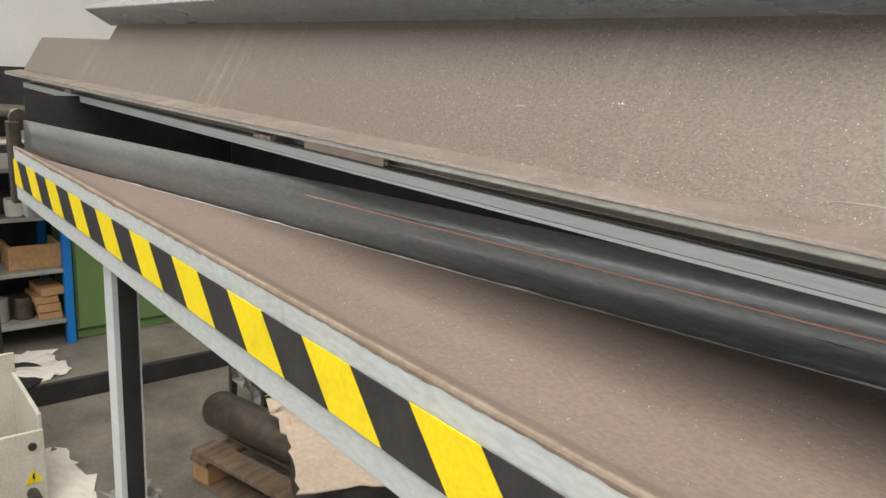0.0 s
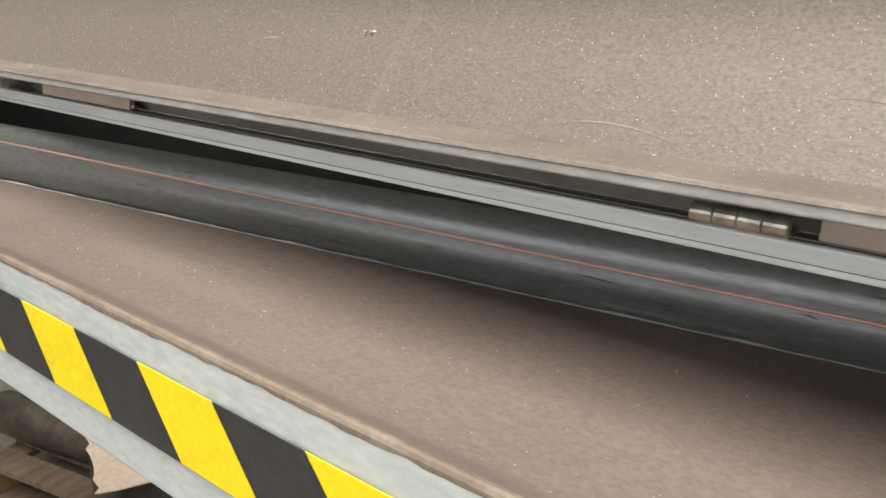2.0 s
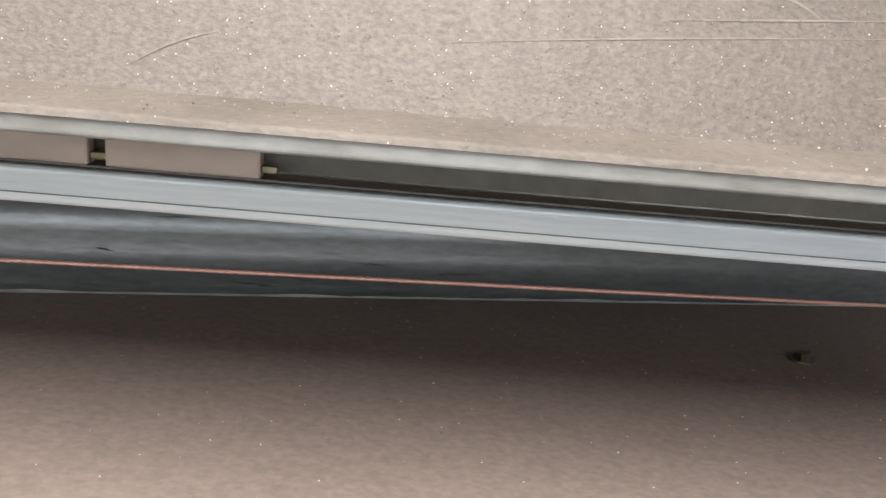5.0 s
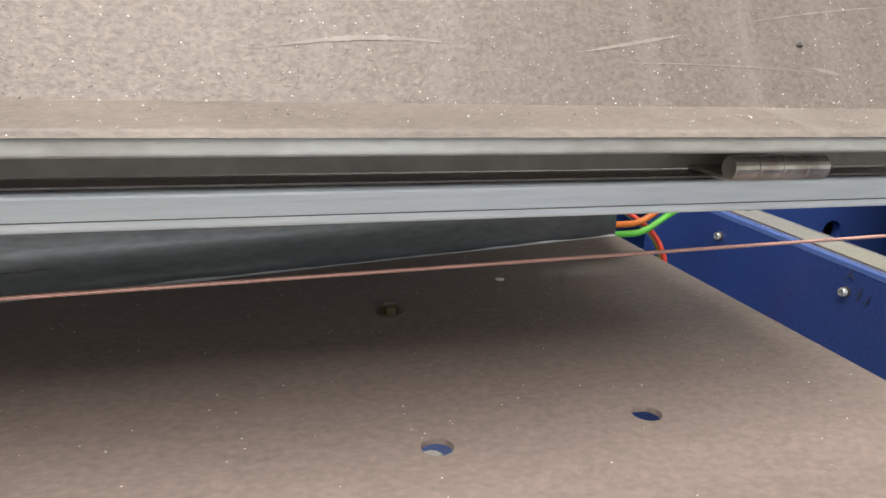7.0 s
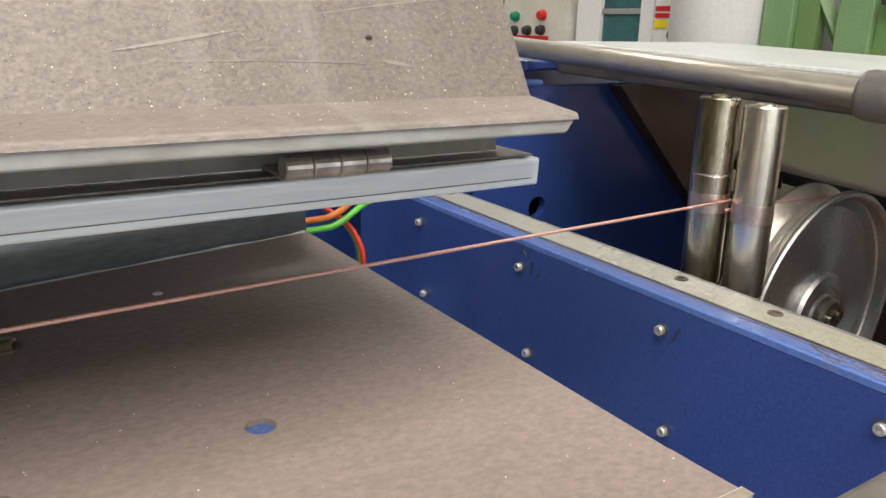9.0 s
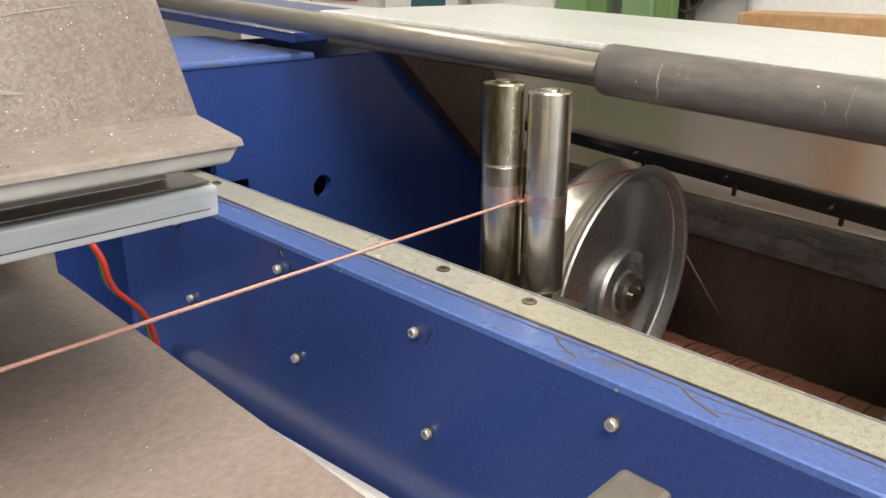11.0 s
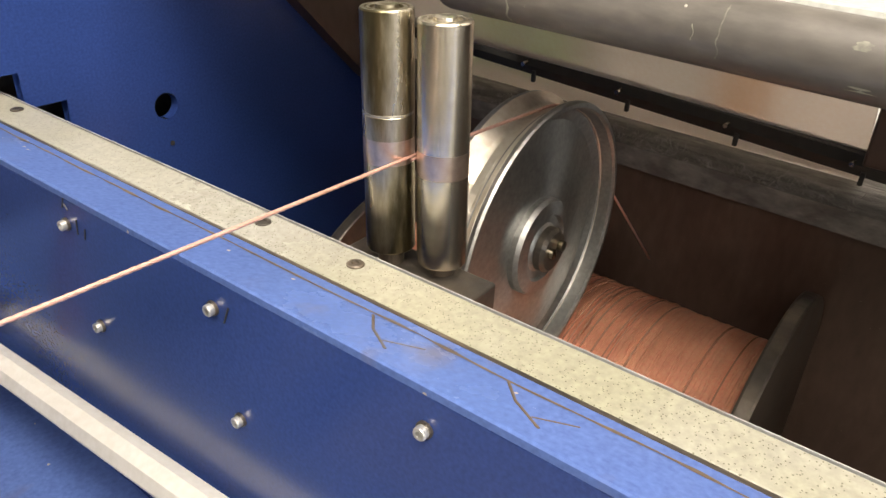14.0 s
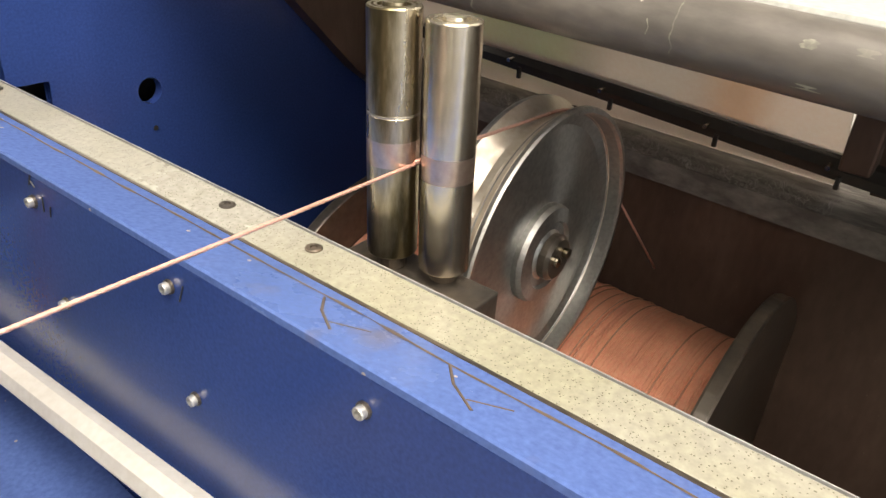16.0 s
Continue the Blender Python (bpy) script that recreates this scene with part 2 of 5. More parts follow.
GREEN_LIGHT = material("green_steel_paint", (0.16, 0.27, 0.12), 0.45, 0, (0.20, 0.32, 0.15), 5, 0.4, 0.7, 0.03, 200)
WOOD = material("dirty_pallet_wood", (0.23, 0.165, 0.11), 0.75, 0, (0.12, 0.09, 0.065), 6, 0.35, 0.65, 0.4, 60, 0, (6, 1, 1))
WOOD_CLEAN = material("pale_timber", (0.46, 0.28, 0.14), 0.7, 0, (0.38, 0.22, 0.10), 8, 0.35, 0.65, 0.3, 60, 0, (6, 1, 1))
CARD = material("cardboard", (0.72, 0.60, 0.48), 0.8, 0, (0.66, 0.54, 0.43), 5, 0.35, 0.65, 0.15, 60)
PAPER = material("crumpled_white_paper", (0.78, 0.75, 0.70), 0.8, 0, (0.66, 0.63, 0.58), 8, 0.4, 0.7, 0.4, 30)
OFFWHITE = material("scuffed_ivory_enamel", (0.62, 0.60, 0.53), 0.45, 0, (0.52, 0.50, 0.43), 7, 0.45, 0.75, 0.05, 120)
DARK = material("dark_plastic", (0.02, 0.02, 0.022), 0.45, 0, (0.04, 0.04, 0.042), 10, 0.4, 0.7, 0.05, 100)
FILM = material("crinkled_grey_film", (0.32, 0.31, 0.30), 0.35, 0.1, (0.18, 0.175, 0.17), 16, 0.4, 0.65, 0.6, 40)
DARK_FILM = material("dark_wrapping_film", (0.035, 0.034, 0.034), 0.3, 0.0, (0.07, 0.068, 0.066), 14, 0.4, 0.65, 0.5, 30)
SCREW = material("bright_screw_zinc", (0.72, 0.72, 0.70), 0.32, 0.7, (0.55, 0.55, 0.53), 60, 0.4, 0.6)
HINGE = material("grey_hinge_steel", (0.50, 0.475, 0.43), 0.34, 0.85, (0.33, 0.30, 0.26), 90, 0.4, 0.62, 0.05, 200, 0.08)
PIPE = material("worn_brown_pipe", (0.42, 0.385, 0.32), 0.36, 0.6, (0.27, 0.24, 0.19), 9, 0.4, 0.64, 0.05, 160, 0.1, (1, 0.25, 1))
RED = material("red_plastic", (0.55, 0.012, 0.015), 0.4)
GREEN_BTN = material("green_plastic", (0.0, 0.22, 0.10), 0.4)
GLASS_TEAL = material("dark_teal_window", (0.05, 0.15, 0.15), 0.15, 0, (0.04, 0.11, 0.11), 3, 0.4, 0.6)
RED_CABLE = material("red_cable", (0.55, 0.045, 0.02), 0.4)
YELLOW_CABLE = material("yellow_cable", (0.62, 0.42, 0.03), 0.4)
ORANGE_CABLE = material("orange_cable", (0.55, 0.14, 0.012), 0.4)
GREEN_CABLE = material("green_cable", (0.10, 0.42, 0.04), 0.4)
BROWN_CABLE = material("brown_cable", (0.16, 0.06, 0.03), 0.45)
BLUE_CABLE = material("blue_cable", (0.02, 0.22, 0.5), 0.4)

def brushed(m, amount):
    """Turned metal: the highlight is drawn out across the tool marks, which run round the y axis."""
    t = m.node_tree
    tangent = t.nodes.new("ShaderNodeTangent")
    tangent.direction_type, tangent.axis = "RADIAL", "Y"
    shade = t.nodes["Principled BSDF"]
    shade.inputs["Anisotropic"].default_value = amount
    t.links.new(tangent.outputs[0], shade.inputs["Tangent"])


brushed(ALU, 0.75)
# each turn of the winding has its own sheen
island = COPPER.node_tree.nodes.new("ShaderNodeObjectInfo")
tone = COPPER.node_tree.nodes.new("ShaderNodeMapRange")
tone.inputs[3].default_value, tone.inputs[4].default_value = 0.24, 0.52
COPPER.node_tree.links.new(island.outputs["Random"], tone.inputs[0])
COPPER.node_tree.links.new(tone.outputs[0], COPPER.node_tree.nodes["Principled BSDF"].inputs["Roughness"])
guard_nodes = GUARD.node_tree.nodes["Principled BSDF"]
guard_nodes.inputs["Transmission Weight"].default_value = 0.6
guard_nodes.inputs["IOR"].default_value = 1.12

# ---- mesh tools ----


def link(name, bm, mat, parent=None, label="", smooth=False):
    me = bpy.data.meshes.new(name)
    bmesh.ops.recalc_face_normals(bm, faces=bm.faces)
    bm.to_mesh(me)
    bm.free()
    if smooth:
        for p in me.polygons:
            p.use_smooth = True
    for m in (mat if isinstance(mat, (list, tuple)) else [mat]):
        me.materials.append(m)
    ob = new(name, me)
    if parent:
        ob.parent = parent
    if label:
        ob["label"] = label
    return ob


def part(name, bm, mat, parent, label="", smooth=False):
    return link(name, bm, mat, parent, label, smooth)


def thing(name, label, category, m=None, group="", kind=""):
    ob = new(name)
    ob.empty_display_size = 0.05
    if m:
        ob.matrix_world = m
    return tagged(ob, label, category, group, kind)


def box(x0, x1, y0, y1, z0, z1, bevel=0.0, seg=2, bm=None):
    b = bm or bmesh.new()
    made = bmesh.ops.create_cube(b, size=1)["verts"]
    for v in made:
        v.co = Vector((x0 + (v.co.x + 0.5) * (x1 - x0), y0 + (v.co.y + 0.5) * (y1 - y0), z0 + (v.co.z + 0.5) * (z1 - z0)))
    if bevel:
        edges = list({e for v in made for e in v.link_edges})
        bmesh.ops.bevel(b, geom=edges, offset=bevel, segments=seg, affect="EDGES", profile=0.5)
    return b


def extrude_x(profile, x0, x1, bm=None, cuts=1):
    """A closed (y, z) outline drawn out along x."""
    b = bm or bmesh.new()
    rings = []
    for i in range(cuts + 1):
        x = x0 + (x1 - x0) * i / cuts
        rings.append([b.verts.new((x, y, z)) for y, z in profile])
    for a, c in zip(rings, rings[1:]):
        for i in range(len(profile)):
            j = (i + 1) % len(profile)
            b.faces.new((a[i], a[j], c[j], c[i]))
    b.faces.new(rings[0][::-1])
    b.faces.new(rings[-1])
    return b


def sheet_profile(points, thick):
    """A folded sheet's closed outline from the line of its folds."""
    out, back = [], []
    pts = [Vector(p) for p in points]
    for i, p in enumerate(pts):
        d = Vector((0, 0))
        if i:
            d += (p - pts[i - 1]).normalized()
        if i < len(pts) - 1:
            d += (pts[i + 1] - p).normalized()
        d.normalize()
        n = Vector((-d.y, d.x)) * thick
        out.append(tuple(p))
        back.append(tuple(p + n))
    return out + back[::-1]


def rounded(points, radius, steps=4):
    """The line with each inner fold rounded."""
    pts = [Vector(p) for p in points]
    out = [tuple(pts[0])]
    for a, p, c in zip(pts, pts[1:], pts[2:]):
        u, v = (a - p), (c - p)
        r = min(radius, u.length * 0.45, v.length * 0.45)
        s, e = p + u.normalized() * r, p + v.normalized() * r
        for k in range(steps + 1):
            f = k / steps
            out.append(tuple((1 - f) ** 2 * s + 2 * f * (1 - f) * p + f * f * e))
    out.append(tuple(pts[-1]))
    return out


def lathe(profile, axis="z", seg=48, bm=None, at=(0, 0, 0)):
    """A closed turn of (radius, height) points about an axis through at."""
    b = bm or bmesh.new()
    rings = []
    for r, h in profile:
        ring = []
        for k in range(seg):
            a = 2 * math.pi * k / seg
            c, s = r * math.cos(a), r * math.sin(a)
            co = {"z": (c, s, h), "y": (c, h, s), "x": (h, c, s)}[axis]
            ring.append(b.verts.new(Vector(co) + Vector(at)))
        rings.append(ring)
    for p, q in zip(rings, rings[1:]):
        for k in range(seg):
            j = (k + 1) % seg
            b.faces.new((p[k], p[j], q[j], q[k]))
    b.faces.new(rings[0][::-1])
    b.faces.new(rings[-1])
    return b


def tube(points, radius, seg=10, bm=None):
    b = bm or bmesh.new()
    pts = [Vector(p) for p in points]
    rings = []
    for i, p in enumerate(pts):
        d = (pts[min(i + 1, len(pts) - 1)] - pts[max(i - 1, 0)]).normalized()
        side = d.cross(Vector((0, 0, 1)))
        side = side.normalized() if side.length > 1e-3 else Vector((1, 0, 0))
        up = side.cross(d)
        rings.append([b.verts.new(p + radius * (math.cos(a) * side + math.sin(a) * up)) for a in (2 * math.pi * k / seg for k in range(seg))])
    for p, q in zip(rings, rings[1:]):
        for k in range(seg):
            j = (k + 1) % seg
            b.faces.new((p[k], p[j], q[j], q[k]))
    b.faces.new(rings[0][::-1])
    b.faces.new(rings[-1])
    return b


def curve_points(points, n=24):
    """A smooth line through the points."""
    pts = [Vector(p) for p in points]
    ext = [2 * pts[0] - pts[1]] + pts + [2 * pts[-1] - pts[-2]]
    out = []
    for i in range(1, len(ext) - 2):
        a, p, q, c = ext[i - 1:i + 3]
        for k in range(n):
            f = k / n
            out.append(0.5 * (2 * p + (q - a) * f + (2 * a - 5 * p + 4 * q - c) * f * f + (3 * p - a - 3 * q + c) * f ** 3))
    out.append(pts[-1])
    return out


def crumpled(x0, x1, y0, y1, z, n, amp, seed, thick=0.004, outline=0.0):
    """A creased sheet with an uneven outline and some thickness."""
    b = bmesh.new()
    rnd = random.Random(seed)
    top, low = [], []
    for i in range(n + 1):
        rt, rl = [], []
        for j in range(n + 1):
            edge = outline if i in (0, n) or j in (0, n) else outline * 0.3
            x = x0 + (x1 - x0) * i / n + rnd.uniform(-edge, edge)
            y = y0 + (y1 - y0) * j / n + rnd.uniform(-edge, edge)
            h = z + amp * (noise.noise(Vector((x * 9 + seed, y * 9, 0))) + 0.6 * rnd.random())
            rt.append(b.verts.new((x, y, h + thick)))
            rl.append(b.verts.new((x, y, h)))
        top.append(rt), low.append(rl)
    for i in range(n):
        for j in range(n):
            b.faces.new((top[i][j], top[i + 1][j], top[i + 1][j + 1], top[i][j + 1]))
            b.faces.new((low[i][j], low[i][j + 1], low[i + 1][j + 1], low[i + 1][j]))
    for i in range(n):
        for r, s in ((0, 1), (n, -1)):
            b.faces.new((top[i][r], low[i][r], low[i + 1][r], top[i + 1][r])[::s])
            b.faces.new((top[r][i], top[r][i + 1], low[r][i + 1], low[r][i])[::s])
    return b


# ---- room ----


def wall_y(x):
    """The slanting back wall of the trough."""
    return 0.307 + 0.188 * x


floor = tagged(link("floor", box(-7, 7, -4.2, 5.6, -0.1, 0.0), CONCRETE), "stained grey concrete workshop floor", "floor", kind="structure")
for nm, b in (("wall_west", (-7.1, -7, -4.2, 5.6, 0, 4.6)), ("wall_east", (7, 7.1, -4.2, 5.6, 0, 4.6)),
              ("wall_south_sill", (-7.1, 7.1, -4.3, -4.2, 0, WINDOW[2])), ("wall_south_head", (-7.1, 7.1, -4.3, -4.2, WINDOW[3], 4.6)),
              ("wall_south_west", (-7.1, WINDOW[0], -4.3, -4.2, WINDOW[2], WINDOW[3])), ("wall_south_east", (WINDOW[1], 7.1, -4.3, -4.2, WINDOW[2], WINDOW[3])), ("wall_north", (-7.1, 7.1, 5.6, 5.7, 0, 4.6))):
    tagged(link(nm, box(*b), ROOM_GREY), "plain grey workshop wall", "wall", kind="structure")
window = thing("window_1", "wide grey-framed workshop window band", "window", kind="structure")
for k in range(5):
    wx = WINDOW[0] + (WINDOW[1] - WINDOW[0]) * k / 4
    part("window_frame", box(wx - 0.03, wx + 0.03, -4.29, -4.23, WINDOW[2], WINDOW[3], 0.004), SHELF_GREY, window)
part("window_sill", box(WINDOW[0], WINDOW[1], -4.2, -4.12, WINDOW[2] - 0.04, WINDOW[2] - 0.005, 0.004), SHELF_GREY, window)
tagged(link("ceiling", box(-7.1, 7.1, -4.3, 5.7, 4.6, 4.7), ROOM_GREY), "plain grey workshop ceiling", "ceiling", kind="structure")
tagged(link("kerb_platform", box(-6.99, -3.46, -4.19, 5.59, 0.0, 0.102, 0.006), [KERB]), "low black-edged raised concrete plinth", "plinth", kind="structure")
tagged(link("platform_floor", box(-6.98, -3.475, -4.18, 5.58, 0.102, 0.107), [CONCRETE]), "dusty grey concrete top of the plinth", "floor", kind="structure")
tagged(link("wall_pale", box(-5.3, -5.2, -4.1, 5.5, 0.107, 4.5), WALL), "white painted panel wall behind the shelving", "wall", kind="structure")

# ---- trough ----
TRAY_Z, TRAY_X0, TRAY_X1 = 1.415, -1.6, 0.738
trough = thing("wire_trough", "long galvanised wire trough dusted brown inside, open lid", "trough")


def tray_floor():
    b = bmesh.new()
    xs = [TRAY_X0 + 0.1 * i for i in range(20)] + [0.455, 0.517, 0.56, 0.622, 0.68, TRAY_X1]
    xs = sorted(set(round(x, 3) for x in xs if x < 0.44 or x > 0.45))
    holes = {(0.455, 0.517): 0.141, (0.56, 0.622): 0.148}
    th = 0.003

    def rows(x):
        return [0.004, 0.115, 0.18, max(wall_y(x), 0.19)] if x > 0 else [0.004, max(wall_y(x), 0.008)]

    def slab(quad):
        up = [b.verts.new((x, y, TRAY_Z)) for x, y in quad]
        b.faces.new(up)
        dn = [b.verts.new((x, y, TRAY_Z - th)) for x, y in quad]
        b.faces.new(dn[::-1])
    for xa, xb in zip(xs, xs[1:]):
        ra, rb = (rows(xa), rows(xb))
        if len(ra) != len(rb):
            ra = [0.004, max(wall_y(xa), 0.008)]
            rb = [0.004, max(wall_y(xb), 0.008)]
        for k in range(len(ra) - 1):
            if (xa, xb) in holes and k == 1:
                cx, cy, r, n = (xa + xb) / 2, holes[(xa, xb)], 0.0072, 24
                inner = [(cx + r * math.cos(2 * math.pi * i / n), cy + r * math.sin(2 * math.pi * i / n)) for i in range(n)]
                outer = []
                for i in range(n):
                    c, s = math.cos(2 * math.pi * i / n), math.sin(2 * math.pi * i / n)
                    f = min((xb - cx) / max(abs(c), 1e-6), (0.18 - cy if s > 0 else cy - 0.115) / max(abs(s), 1e-6))
                    outer.append((cx + f * c, cy + f * s))
                for i in range(n):
                    j = (i + 1) % n
                    slab((inner[i], outer[i], outer[j], inner[j]))
                for i in range(n):
                    j = (i + 1) % n
                    b.faces.new([b.verts.new((*inner[i], TRAY_Z)), b.verts.new((*inner[j], TRAY_Z)), b.verts.new((*inner[j], TRAY_Z - th)), b.verts.new((*inner[i], TRAY_Z - th))])
                for cxn, cyn in ((xa, 0.115), (xb, 0.115), (xb, 0.18), (xa, 0.18)):
                    near = sorted(outer, key=lambda p: (p[0] - cxn) ** 2 + (p[1] - cyn) ** 2)[:2]
                    up = [b.verts.new((*p, TRAY_Z)) for p in ((cxn, cyn), *near)]
                    b.faces.new(up)
            else:
                slab(((xa, ra[k]), (xb, rb[k]), (xb, rb[k + 1]), (xa, ra[k + 1])))
    bmesh.ops.remove_doubles(b, verts=b.verts, dist=0.0001)
    return b


part("tray_floor", tray_floor(), DUST_FINE, trough, "brown dusty sheet floor with two drain holes")
# front lip: rolled edge, flat face, turned-in foot
LIP = rounded([(0.0045, 1.4268), (-0.0008, 1.4272), (0.0, 1.318), (0.014, 1.316)], 0.003)

def lowered(b):
    """The rim sinks to the tray towards the machine."""
    for v in b.verts:
        f = min(max((v.co.x - 0.3) / 0.28, 0), 1)
        if v.co.z > 1.4154:
            v.co.z = 1.4154 + (v.co.z - 1.4154) * (1 - 0.93 * f)
    return b


part("front_lip", lowered(extrude_x(sheet_profile(LIP, 0.0025), TRAY_X0, TRAY_X1 + 0.002, cuts=40)), LIP_ZINC, trough, "galvanised front lip with scuffed rim")

part("lip_slope", lowered(extrude_x(sheet_profile(rounded([(0.040, 1.4153), (0.029, 1.4162), (0.003, 1.4272)], 0.006), 0.0015), TRAY_X0, TRAY_X1, cuts=40)), DUST_FINE, trough, "dusty inner slope of the lip")


def rim_rust():
    b = bmesh.new()
    last = None
    for i in range(500):
        px = TRAY_X0 + 0.01 + (TRAY_X1 - TRAY_X0 - 0.008) * i / 499
        h = 0.0012 + 0.006 * max(noise.noise(Vector((px * 9, 1, 0))), 0) + 0.0022 * noise.noise(Vector((px * 60, 2, 0)))
        h = max(h, 0.0004)
        row = [b.verts.new(c) for c in ((px, -0.00105, 1.4240 - h), (px, -0.00125, 1.4240 - h * 0.4), (px, -0.0014, 1.4254), (px, -0.0006, 1.4275), (px, 0.0012, 1.4283), (px, 0.0042, 1.4277))]
        if last:
            for k in range(5):
                b.faces.new((last[k], row[k], row[k + 1], last[k + 1]))
        last = row
    return b


part("rim_rust", lowered(rim_rust()), RIM_DIRT, trough, "brown rust bleeding from the lip edge")


def stripe(x, width=0.0775):
    """One slanted stripe of the hazard tape."""
    b = bmesh.new()
    y0, y1, z0, z1, sl = -0.0036, -0.0028, 1.351, 1.402, 0.047
    x0, x1 = x, x + width
    ring = [(x0 + sl, z0), (x1 + sl, z0), (x1, z1), (x0, z1)]
    ring = [(max(px, TRAY_X0 + 0.002), pz) for px, pz in ring]
    a = [b.verts.new((px, y0, pz)) for px, pz in ring]
    c = [b.verts.new((px, y1, pz)) for px, pz in ring]
    b.faces.new(a), b.faces.new(c[::-1])
    for i in range(4):
        b.faces.new((a[i], c[i], c[(i + 1) % 4], a[(i + 1) % 4]))
    return b


P = 0.1535
x = -0.717 - 6 * P
while x < 0.62:
    if x + P / 2 > TRAY_X0:
        part("tape_stripe", stripe(x), YELLOW, trough, "yellow hazard tape stripe")
    part("tape_stripe", stripe(x + P / 2), BLACK_TAPE, trough, "black hazard tape stripe")
    x += P


def wall_edge():
    """A thin bright fillet where the back wall meets the tray."""
    b = bmesh.new()
    last = None
    for i in range(160):
        px = -1.2 + (0.735 + 1.2) * i / 159
        h = max(0.0007 + 0.0013 * noise.noise(Vector((px * 25, 5, 0))) + 0.0007 * noise.noise(Vector((px * 140, 8, 0))), 0.0001)
        y = wall_y(px)
        row = [b.verts.new(c) for c in ((px, y - 0.0003, TRAY_Z + 0.0006 + h), (px, y - 0.0012, TRAY_Z + 0.0009), (px, y - 0.0014 - h, TRAY_Z + 0.0003))]
        if last:
            for k in range(2):
                b.faces.new((last[k], row[k], row[k + 1], last[k + 1]))
        last = row
    return b


def back_wall():
    """A thin sheet on the slant, leaning back a little towards its foot."""
    b = bmesh.new()
    x0, x1 = TRAY_X0 + 0.03, 0.737
    line = rounded([(0.0, 1.4085), (0.0034, 1.448), (0.0034, 1.4822)], 0.006, 4)
    ring = line + [(dy + 0.003, z) for dy, z in line[::-1]]
    n, cuts = len(ring), 60
    ends = []
    for k in range(cuts + 1):
        px = x0 + (x1 - x0) * k / cuts
        wave = 0.0007 * noise.noise(Vector((px * 5, 9, 0)))
        ends.append([b.verts.new((px, wall_y(px) + dy + wave * (z - 1.4085) / 0.07, z)) for dy, z in ring])
    for p, q in zip(ends, ends[1:]):
        for i in range(n):
            j = (i + 1) % n
            b.faces.new((p[i], p[j], q[j], q[i]))
    b.faces.new(ends[0][::-1]), b.faces.new(ends[-1])
    return b


def wall_scratch(x, z, length, rise, w):
    """A short dark gouge in the wall's zinc."""
    b = bmesh.new()
    last = None
    for i in range(13):
        f = i / 12
        px, pz = x + length * f, z + rise * f + 0.0006 * noise.noise(Vector((f * 9, x * 50, 0)))
        h = w * math.sin(math.pi * min(max(f, 0.06), 0.94)) * (0.7 + 0.6 * noise.noise(Vector((f * 14, x * 70, 3))))
        lean = 0.0034 * min((pz - 1.4085) / 0.0395, 1.0)
        y = wall_y(px) + lean - 0.0011
        row = [b.verts.new((px, y, pz - h)), b.verts.new((px, y - 0.0002, pz)), b.verts.new((px, y, pz + h))]
        if last:
            b.faces.new((last[0], row[0], row[1], last[1]))
            b.faces.new((last[1], row[1], row[2], last[2]))
        last = row
    return b


part("wall_foot_edge", wall_edge(), EDGE_BRIGHT, trough, "bright ragged edge at the wall foot")
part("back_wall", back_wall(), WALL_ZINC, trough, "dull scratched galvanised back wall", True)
gouges = random.Random(12)
for k in range(26):
    part("gouge", wall_scratch(-0.62 + 0.036 * k + gouges.uniform(-0.02, 0.02), gouges.choice((1.423, 1.43, 1.437, 1.442, 1.465)) + gouges.uniform(-0.003, 0.003), gouges.uniform(0.006, 0.04), gouges.uniform(-0.003, 0.0005), gouges.uniform(0.0003, 0.0007)), DARK_STEEL, trough, "dark gouge in the zinc")
# hinge channel above the wall
CH = rounded([(0.48, 1.5292), (0.135, 1.5292), (0.136, 1.5155), (0.150, 1.5145)], 0.002)
part("hinge_channel", extrude_x(sheet_profile(CH, 0.002), -2.17, 0.734, cuts=30), GALV, trough, "galvanised hinge channel with a folded front edge")
DCH = [(0.139, 1.5298), (0.475, 1.5298)]
# Added closing sheet, black so the gap above the wall reads as shade.
part("rear_shade_sheet", box(-2.17, 0.70, 0.478, 0.4815, 1.36, 1.5265), DARK, trough, "added black sheet painting the dark behind the trough wall")
# Added strip: blocks light from the rear and paints the shaded gap.
part("hinge_gap_shade", box(-2.16, 0.72, 0.1525, 0.155, 1.5315, 1.5565), OLIVE, trough, "added olive strip shutting light out behind the hinges")
# Added plate that blocks lamp light at the far end and stays black.
part("end_light_stop", box(-1.625, -1.62, 0.03, 0.475, 1.33, 1.5285), DARK, trough, "added black plate keeping light out of the trough end")
part("channel_seam", box(-1.2, 0.73, 0.13505, 0.1356, 1.5193, 1.5196), DARK_STEEL, trough, "dark scored line along the channel")
part("channel_dust", extrude_x(sheet_profile(DCH, 0.0008), -2.165, 0.733, cuts=4), DUST, trough, "brown dust on the channel")

def mitred(b):
    """Cuts the lip's end on a slant."""
    for v in b.verts:
        if v.co.x > 0.73:
            v.co.x -= max(1.5545 - v.co.z, 0) * 0.9
    return b


CREASE, BEND = (0.146, 1.5585), (0.217, 1.681)
SHORT = (0.198, 1.648)
lid = part("lid", extrude_x(sheet_profile([(0.1447, 1.5562), BEND], 0.0022), -1.6, 0.733, cuts=2), DUST, trough, "open lid panel caked with brown dust")
part("lid_tail", extrude_x(sheet_profile([CREASE, SHORT], 0.0022), -2.2, -1.6005, cuts=1), DUST, lid, "short dusty end of the lid panel")
